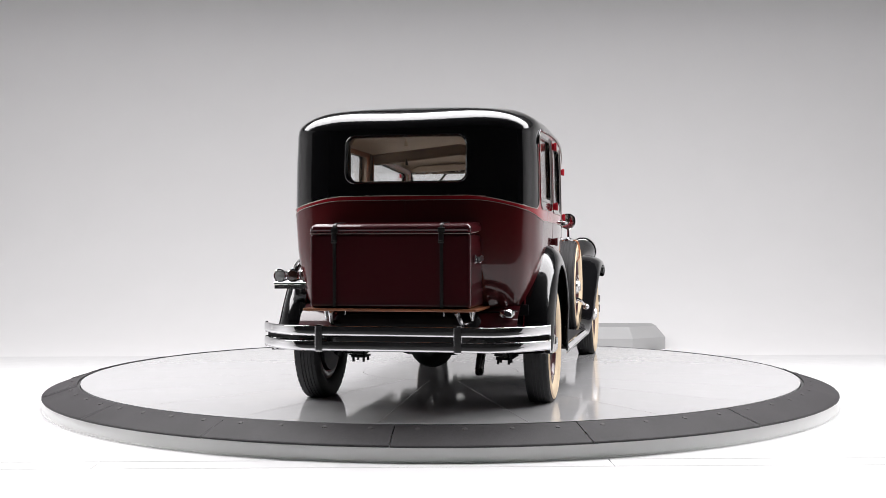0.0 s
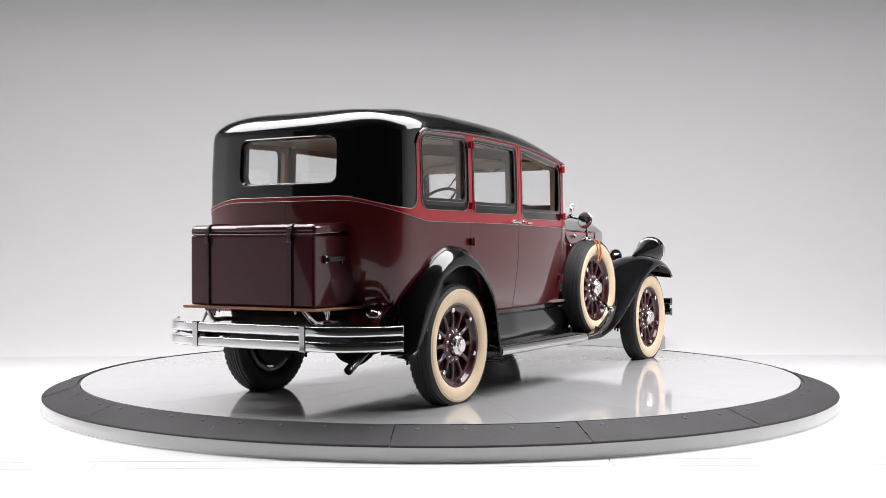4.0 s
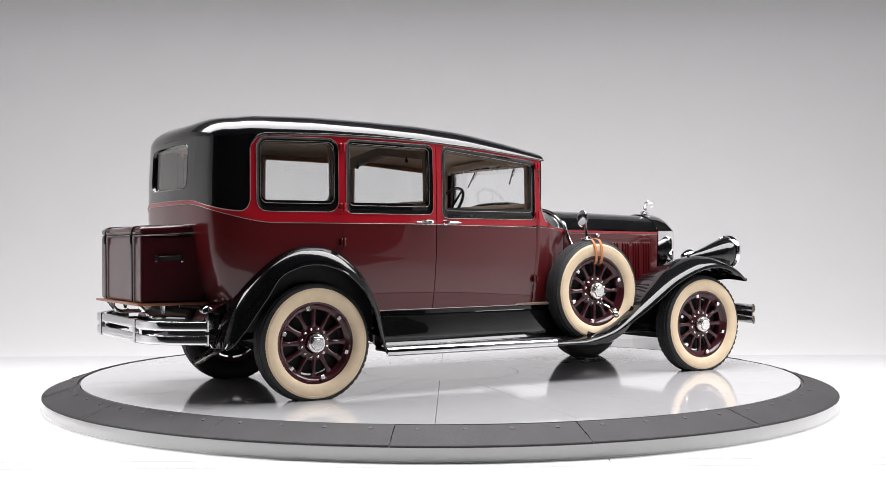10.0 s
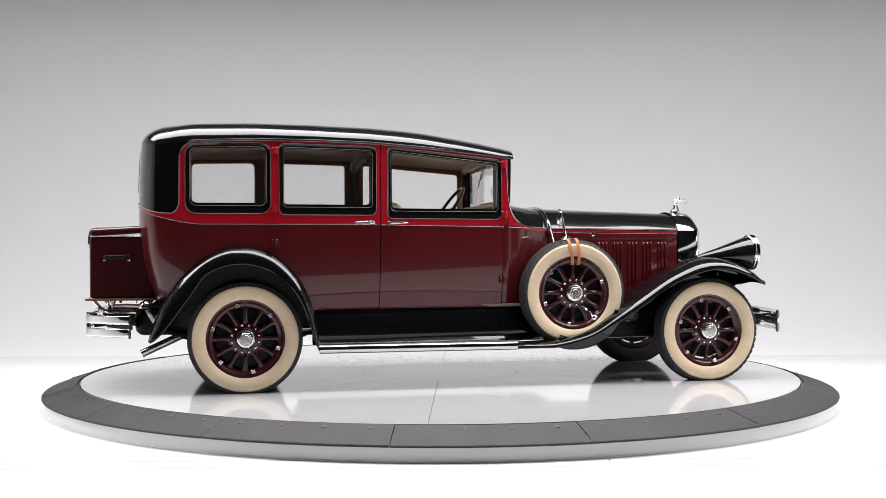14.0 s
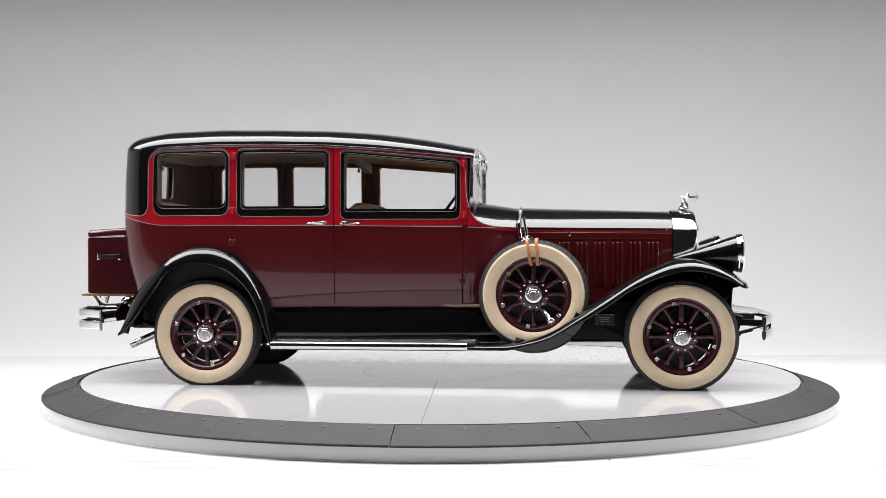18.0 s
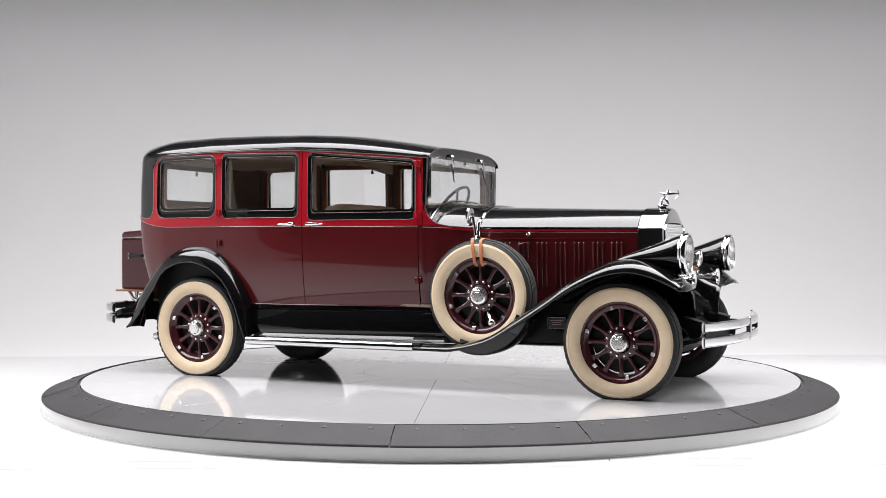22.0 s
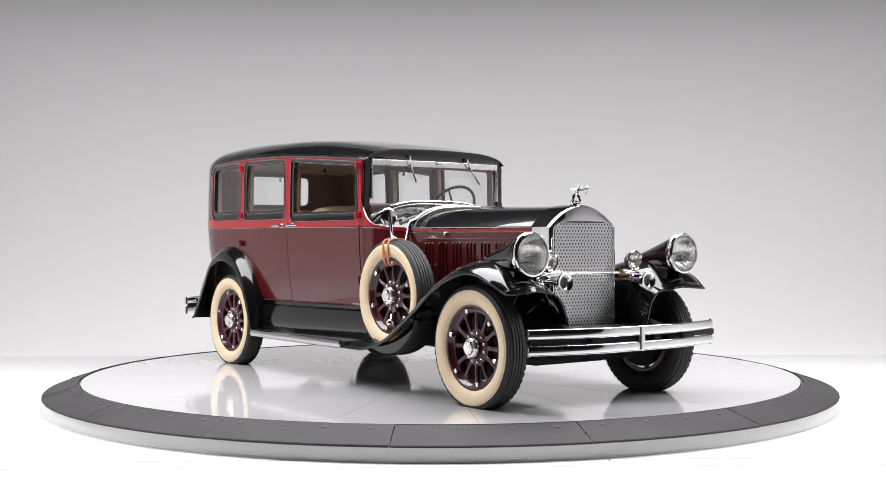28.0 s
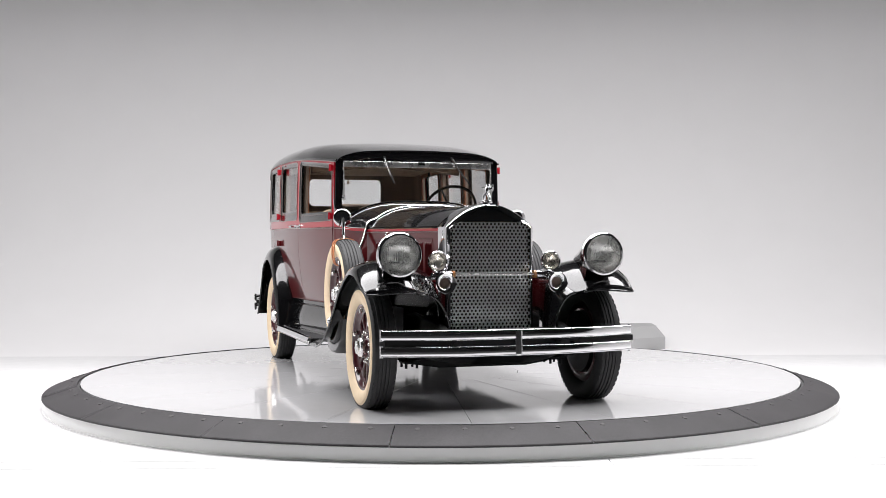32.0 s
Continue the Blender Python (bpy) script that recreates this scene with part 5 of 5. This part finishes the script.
    for y in (0.706, 0.792, 0.879):
        m = Matrix.Translation((-2.30, y, 0.838)) @ Matrix.Rotation(-math.pi / 2, 4, "Y")
        lp = part("lamp_body", lathe([(0.0, -0.10), (0.026, -0.09), (0.040, -0.05), (0.043, 0.0), (0.044, 0.012), (0.038, 0.016), (0.034, 0.012)], 26, m), CHROME, tl)
        part("lens", lathe([(0.034, 0.012), (0.02, 0.018), (0.0, 0.020)], 22, m), RED_LENS if y < 0.86 else LENS, tl)
    part("plate_holder", Geo().add(*grid([[(-2.32, y, z) for z in (0.755, 0.782)] for y in np.linspace(0.68, 0.91, 5)], 0.003)), STEEL, tl)
    part("tail_stay", tube(spline([(-2.30, 0.80, 0.80), (-2.24, 0.78, 0.90), (-2.16, 0.77, 0.93)], 12), 0.012, 8), BLACK, tl)


def make_bumpers():
    # rear: two bowed bars, end pieces and uprights
    def bow(xc, xe, half, bend, n=41):
        pts = []
        for y in np.linspace(-half, half, n):
            a = abs(y) / half
            pts.append((xc + (xe - xc) * max(0, (a - bend) / (1 - bend)) ** 1.6 + 0.02 * np.sign(xe - xc) * a * a, y, 0))
        return np.array(pts)

    # the rear bars run straight across the tail and wrap forward at both ends
    wrap = [(-2.825 + 0.305 * max(0, (abs(y) - 0.5) / 0.39) ** 2.2, y, 0) for y in np.linspace(-0.89, 0.89, 61)]
    wrap = np.array(wrap)
    rear = part("rear_bumper", bar(wrap + (0, 0, 0.526), 0.013, 0.0295, oval=4.5), CHROME, car, "chrome two-bar rear bumper")
    part("lower_bar", bar(wrap + (0, 0, 0.437), 0.013, 0.0295, oval=4.5), CHROME, rear)
    for y in (0.445, -0.395):
        part("upright", box(0.030, 0.048, 0.158, pose(-2.828, y, 0.482), 0.006), CHROME, rear, "chrome bumper clamp")
    for side in (-1, 1):
        for z in (0.526, 0.437):
            ex, ey = wrap[0 if side < 0 else -1][:2]
            part("end_stud", tube([(ex, ey, z - 0.034), (ex, ey, z + 0.034)], 0.010, 8), CHROME, rear)
        part("bumper_iron", bar([(-2.79, side * 0.40, 0.48), (-2.60, side * 0.43, 0.50), (-2.35, side * 0.44, 0.47)], 0.010, 0.028), MATTE_BLACK, rear)
        part("end_brace", bar([(ex + 0.015, ey - side * 0.01, 0.48), (-2.68, side * 0.62, 0.485), (-2.62, side * 0.45, 0.49)], 0.006, 0.02), MATTE_BLACK, rear)
    front = part("front_bumper", bar(bow(2.435, 2.325, 0.812, 0.30) + (0, -0.02, 0.496), 0.015, 0.031, oval=3.0), CHROME, car, "chrome two-bar front bumper")
    part("lower_bar", bar(bow(2.435, 2.325, 0.812, 0.30) + (0, -0.02, 0.398), 0.015, 0.031, oval=3.0), CHROME, front)
    part("upright", box(0.034, 0.046, 0.162, pose(2.438, -0.012, 0.447), 0.010, 3), CHROME, front, "chrome bumper clamp")
    for side in (-1, 1):
        for z in (0.496, 0.398):
            part("end_stud", tube([(2.305, side * 0.810 - 0.02, z - 0.036), (2.305, side * 0.810 - 0.02, z + 0.036)], 0.009, 8), CHROME, front)
        part("bumper_iron", bar([(2.42, side * 0.40, 0.45), (2.25, side * 0.41, 0.46), (2.02, side * 0.42, 0.46)], 0.010, 0.024), MATTE_BLACK, front)
        part("end_brace", bar([(2.31, side * 0.81, 0.447), (2.36, side * 0.60, 0.45), (2.38, side * 0.42, 0.45)], 0.006, 0.018), MATTE_BLACK, front)


def make_trunk():
    # tapered body; the front face leans with the tail
    def trunk_box(z0, z1, grow=0.0):
        b = bmesh.new()
        xr = -2.815 - grow
        xf = lambda z: -2.435 - 0.0 + (1.16 - z) * 0.12
        vs = []
        for z in (z0, z1):
            for x, y in ((xr, -0.466 - grow), (xf(z), -0.466 - grow), (xf(z), 0.506 + grow), (xr, 0.506 + grow)):
                vs.append(b.verts.new((x, y, z)))
        for f in ((0, 1, 2, 3), (7, 6, 5, 4), (0, 4, 5, 1), (1, 5, 6, 2), (2, 6, 7, 3), (3, 7, 4, 0)):
            b.faces.new([vs[i] for i in f])
        bmesh.ops.recalc_face_normals(b, faces=b.faces)
        return b

    b = trunk_box(0.662, 1.100)
    bmesh.ops.bevel(b, geom=[e for e in b.edges], offset=0.018, segments=3, affect="EDGES", profile=0.5)
    tr = part("trunk", Geo().bm(b), TRUNK_PAINT, car, "maroon travel trunk with two black straps", sharp=12)
    b = trunk_box(1.103, 1.158, 0.004)
    for v in b.verts:
        if v.co.x > -2.6:
            v.co.z += 0.022
    bmesh.ops.bevel(b, geom=[e for e in b.edges if all(v.co.z > 1.14 for v in e.verts) or all(v.co.x < -2.8 for v in e.verts)], offset=0.034, segments=5, affect="EDGES", profile=0.5)
    part("lid", Geo().bm(b), TRUNK_PAINT, tr, "maroon trunk lid with rounded edges", sharp=12)
    part("lid_bead", tube([(-2.56, -0.4705, 1.114), (-2.80, -0.4705, 1.102), (-2.8195, -0.454, 1.101), (-2.8195, 0.494, 1.101), (-2.80, 0.5105, 1.102), (-2.56, 0.5105, 1.114)], 0.0018, 6), STRIPE, tr)
    for y in (0.350, -0.298):
        st = part("strap", bar(spline([(-2.62, y, 1.168), (-2.78, y, 1.162), (-2.816, y, 1.152), (-2.827, y, 1.12), (-2.825, y, 1.0), (-2.824, y, 0.8), (-2.824, y, 0.668)], 40), 0.004, 0.0095, (0, 1, 0)), LEATHER, tr, "black leather trunk strap")
        # black hasp: plate on the lid, hinged tongue and staple below
        part("hasp_plate", box(0.010, 0.040, 0.030, pose(-2.829, y, 1.122), 0.004), LEATHER, st)
        part("hasp_tongue", box(0.016, 0.030, 0.050, pose(-2.832, y, 1.082), 0.005), LEATHER, st)
        part("hasp_staple", tube([(-2.832, y - 0.017, 1.052), (-2.832, y + 0.017, 1.052)], 0.008, 10), LEATHER, st)
    for side in (-1, 1):
        h = part("trunk_handle", bar(spline([(-2.72, 0.02 + side * 0.494, 0.945), (-2.70, 0.02 + side * 0.516, 0.95), (-2.63, 0.02 + side * 0.520, 0.952), (-2.56, 0.02 + side * 0.516, 0.955), (-2.54, 0.02 + side * 0.494, 0.955)], 24), 0.004, 0.014), LEATHER, tr, "black leather carrying handle")
        for x in (-2.715, -2.545):
            part("handle_loop", box(0.020, 0.016, 0.050, pose(x, 0.02 + side * 0.497, 0.95), 0.004), CHROME, h)
    rack = part("rack_board", box(0.48, 1.045, 0.016, pose(-2.605, 0.018, 0.652), 0.004), WOOD, car, "varnished orange-brown wooden luggage board")
    for side in (-1, 1):
        part("rack_iron", tube(spline([(-2.80, side * 0.38, 0.642), (-2.72, side * 0.40, 0.57), (-2.60, side * 0.41, 0.565), (-2.40, side * 0.42, 0.55)], 20), 0.015, 10), CHROME, rack, "curved chrome rack iron")
        part("rack_foot", lathe([(0.026, 0.0), (0.018, -0.02), (0.009, -0.06)], 12, pose(-2.66, side * 0.45, 0.645)), CHROME, rack)
        for x in (-2.78, -2.5):
            part("rack_bolt", tube([(x, side * 0.30, 0.645), (x, side * 0.30, 0.618)], 0.005, 6), STEEL, rack)


def make_inside():
    # benches with rolled tops
    def bench(name, x, z_seat, z_top, half, depth, lean):
        g = Geo()
        prof = [(x + depth, 0.62), (x + depth, z_seat - 0.05), (x + depth - 0.03, z_seat), (x + 0.14, z_seat - 0.02), (x + 0.07, z_seat + 0.08), (x + 0.03 - lean * 0.5, z_top - 0.06), (x - lean * 0.6, z_top - 0.008), (x - 0.06 - lean * 0.6, z_top), (x - 0.12 - lean * 0.5, z_top - 0.04), (x - 0.13, z_seat), (x - 0.10, 0.62)]
        prof = spline(prof, 50)
        rows = []
        for y in np.linspace(-half, half, 27):
            a = abs(y) / half
            drop = 0.05 * a**6 + 0.004 * math.cos(y * 40)
            rows.append([(px_, y, pz - (drop if pz > z_seat + 0.1 else 0)) for px_, pz in prof])
        v, f = grid(rows, closed=True)
        n = len(prof)
        f += [tuple(range(n)), tuple((26) * n + j for j in range(n))]
        return part(name, g.add(v, f), CLOTH, car, "beige cloth bench seat with rolled top")

    bench("rear_seat", -2.20, 0.98, 1.375, 0.66, 0.55, 0.06)
    bench("front_seat", -0.56, 0.95, 1.36, 0.60, 0.55, 0.06)
    part("cabin_floor", box(2.75, 1.28, 0.02, pose(-0.95, 0, 0.585), 0.004), TRIM_BROWN, car)
    part("division_back", box(0.03, 1.24, 0.62, pose(-0.79, 0, 0.92), 0.01), TRIM_BROWN, car)
    # dashboard
    part("dashboard", Geo().add(*grid([[(0.14, y, 1.18), (0.13, y, 1.20), (0.13, y, 1.32), (0.17, y, 1.345), (0.215, y, 1.35 - 0.02 * (y / 0.6) ** 2)] for y in np.linspace(-0.6, 0.6, 17)], 0.01)), TRIM_BROWN, car, "brown dashboard")
    # steering wheel on a raked column, on the left
    c = Matrix.Translation((-0.038, 0.345, 1.332)) @ Matrix.Rotation(radians(-55), 4, "Y")
    ang = np.linspace(0, 2 * math.pi, 48, endpoint=False)
    sw = Geo()
    q = tube([(0.215 * math.cos(a), 0.215 * math.sin(a), 0) for a in ang], 0.0125, 10, closed=True)
    sw.add(q.v, q.f, c)
    st = part("steering_wheel", sw, BAKELITE, car, "large black three-spoke steering wheel")
    for a in (90, 210, 330):
        r = math.radians(a)
        sp = Geo()
        q = tube([(0.02 * math.cos(r), 0.02 * math.sin(r), -0.04), (0.12 * math.cos(r), 0.12 * math.sin(r), -0.02), (0.21 * math.cos(r), 0.21 * math.sin(r), 0)], [0.014, 0.010, 0.008], 8)
        part("spoke", sp.add(q.v, q.f, c), BAKELITE, st)
    part("hub", lathe([(0.0, -0.01), (0.03, -0.015), (0.036, -0.05), (0.0, -0.06)], 20, c), BAKELITE, st)
    q = tube([(0, 0, -0.05), (0, 0, -0.62)], 0.02, 10)
    part("column", Geo().add(q.v, q.f, c), BAKELITE, st)
    # tasselled blind pulls and header rails
    for y in (-0.40, 0.40):
        part("blind_pull", lathe([(0.004, 0.03), (0.006, 0.018), (0.010, 0.008), (0.014, -0.014), (0.0, -0.016)], 10, pose(-0.815, y, 1.66)), LEATHER, car)
    part("blind_pull", lathe([(0.004, 0.03), (0.006, 0.018), (0.010, 0.008), (0.014, -0.014), (0.0, -0.016)], 10, pose(-2.38, 0.02, 1.665)), CLOTH, car)
    part("header_rail", bar([(-0.78, -0.66, 1.69), (-0.78, 0, 1.76), (-0.78, 0.66, 1.69)], 0.03, 0.04), TRIM_BROWN, car)
    part("front_header", bar([(0.17, -0.60, 1.675), (0.17, 0, 1.70), (0.17, 0.60, 1.675)], 0.03, 0.026), LINER, car)


def make_chassis():
    for side in (-1, 1):
        fr = part("frame_rail", bar([(-2.45, side * 0.42, 0.50), (-2.1, side * 0.43, 0.58), (-1.74, side * 0.44, 0.62), (-1.3, side * 0.44, 0.52), (-0.9, side * 0.44, 0.47), (1.2, side * 0.42, 0.47), (1.6, side * 0.40, 0.52), (2.1, side * 0.40, 0.47), (2.2, side * 0.40, 0.44)], 0.03, 0.07), MATTE_BLACK, car, "black frame rail")
        for x0 in (-AXLE, AXLE):
            sp = Geo()
            for k in range(6):
                half = 0.62 - 0.085 * k
                pts = [(x0 + t * half, side * 0.50, 0.345 - 0.011 * k + 0.10 * (t * half / 0.62) ** 2) for t in np.linspace(-1, 1, 15)]
                bar(pts, 0.028, 0.0045, (0, 0, 1), sp)
            part("leaf_spring", sp, MATTE_BLACK, car, "black leaf spring pack")
            part("spring_clip", box(0.09, 0.075, 0.12, pose(x0, side * 0.50, 0.34), 0.01), MATTE_BLACK, car)
        for x0 in (-AXLE, AXLE):
            plate = part("spring_plate", box(0.15, 0.10, 0.014, pose(x0, side * 0.50, 0.276), 0.003), MATTE_BLACK, car)
            for dx in (-0.055, 0.055):
                for dy in (-0.036, 0.036):
                    part("u_bolt", tube([(x0 + dx, side * 0.50 + dy, 0.282), (x0 + dx, side * 0.50 + dy, 0.240)], [0.009, 0.009], 8), MATTE_BLACK, plate)
        part("side_valance", Geo().add(*grid([[(x, side * 0.50, 0.62), (x, side * 0.505, 0.45), (x, side * 0.50, 0.335), (x, side * 0.46, 0.315)] for x in np.linspace(0.62, 1.62, 8)], 0.004)), SATIN_BLACK, car, "black valance below the wing")
        part("brake_rod", tube([(0.55, side * 0.515, 0.318), (1.60, side * 0.515, 0.322)], 0.007, 8), STEEL, car)
        part("shock_absorber", tube([(-1.95, side * 0.52, 0.44), (-1.95, side * 0.60, 0.30)], 0.03, 10), MATTE_BLACK, car)
    axle = part("rear_axle", tube([(-AXLE, -0.68, HUB_Z), (-AXLE, -0.3, HUB_Z), (-AXLE, -0.16, HUB_Z), (-AXLE, 0.16, HUB_Z), (-AXLE, 0.3, HUB_Z), (-AXLE, 0.68, HUB_Z)], [0.04, 0.045, 0.09, 0.09, 0.045, 0.04], 16), MATTE_BLACK, car, "black rear axle with round differential")
    part("differential", lathe([(0.0, -0.15), (0.07, -0.14), (0.13, -0.08), (0.155, 0.0), (0.13, 0.08), (0.07, 0.14), (0.0, 0.15)], 28, Matrix.Translation((-AXLE, 0, HUB_Z - 0.02)) @ Matrix.Rotation(math.pi / 2, 4, "Y")), MATTE_BLACK, axle)
    part("front_axle", bar([(AXLE, -0.66, 0.36), (AXLE, -0.5, 0.30), (AXLE, -0.3, 0.27), (AXLE, 0.3, 0.27), (AXLE, 0.5, 0.30), (AXLE, 0.66, 0.36)], 0.03, 0.035), MATTE_BLACK, car, "black front axle beam")
    part("tie_rod", tube([(1.55, -0.62, 0.31), (1.55, 0.62, 0.31)], 0.014, 8), MATTE_BLACK, car)
    part("front_splash_pan", Geo().add(*grid([[(2.02, y, 0.50), (2.10, y, 0.44), (2.12, y, 0.34 + 0.08 * (abs(y) / 0.5) ** 4), (2.02, y, 0.28 + 0.1 * (abs(y) / 0.5) ** 4), (1.8, y, 0.30)] for y in np.linspace(-0.50, 0.50, 21)], 0.004)), SATIN_BLACK, car)
    part("rear_floor_pan", box(1.10, 1.34, 0.03, pose(-1.86, 0, 0.612), 0.008), MATTE_BLACK, car)
    part("tail_board", box(0.02, 0.96, 0.30, pose(-2.28, 0, 0.76), 0.006), MATTE_BLACK, car)
    part("propeller_shaft", tube([(-1.65, 0, HUB_Z), (0.4, 0, 0.42)], 0.04, 12), MATTE_BLACK, car)
    part("engine_pan", box(1.5, 0.5, 0.25, pose(1.0, 0, 0.42), 0.05), MATTE_BLACK, car)
    part("fuel_tank", box(0.45, 0.95, 0.22, pose(-2.28, 0, 0.50), 0.06, 3), MATTE_BLACK, car, "black fuel tank under the tail")
    part("tank_cover", Geo().add(*grid([[(x, y, z) for x, z in ((-2.33, 0.66), (-2.44, 0.60), (-2.50, 0.52), (-2.48, 0.46))] for y in np.linspace(-0.69, 0.69, 21)], 0.004)), TRUNK_PAINT, car, "dark maroon tank cover")
    neck = spline([(-2.36, -0.52, 0.50), (-2.40, -0.57, 0.57), (-2.42, -0.61, 0.605)], 12)
    filler = part("fuel_filler", tube(neck, 0.030, 14), CHROME, car, "chrome fuel filler neck and cap")
    part("fuel_cap", lathe([(0.0, 0.036), (0.018, 0.034), (0.036, 0.026), (0.047, 0.012), (0.049, 0.004), (0.044, -0.002), (0.030, -0.004)], 28, pose(-2.425, -0.622, 0.612, 20, -22, 0)), CHROME, filler)
    part("cap_lever", tube([(-2.43, -0.645, 0.632), (-2.435, -0.675, 0.634), (-2.435, -0.69, 0.628)], 0.005, 6), CHROME, filler)
    part("tail_pipe", tube([(-1.2, -0.36, 0.42), (-1.9, -0.36, 0.42), (-2.15, -0.42, 0.40), (-2.46, -0.455, 0.26)], 0.028, 14, caps=False), NICKEL, car, "bent steel tail pipe")
    part("muffler", tube([(-1.1, -0.34, 0.40), (-1.08, -0.34, 0.40), (-0.3, -0.34, 0.40), (-0.28, -0.34, 0.40)], [0.03, 0.075, 0.075, 0.03], 18), MATTE_BLACK, car)


make_body()
make_front()
make_wheels()
make_wings()
make_lamps()
make_bumpers()
make_trunk()
make_inside()
make_chassis()


def motions():
    """The deck turns evenly and carries the car."""
    deck, rows = [], []
    for k in range(17):
        t = 2.0 * k
        a = TURN_START + TURN_RATE * t
        c, s = math.cos(radians(a)), math.sin(radians(a))
        deck.append((t, pose(0, 0, 0, 0, 0, a)))
        rows.append((t, pose(c * CAR_X - s * CAR_Y, s * CAR_X + c * CAR_Y, 0, 0, 0, a)))
    walk(platter, deck)
    walk(car, rows)


motions()
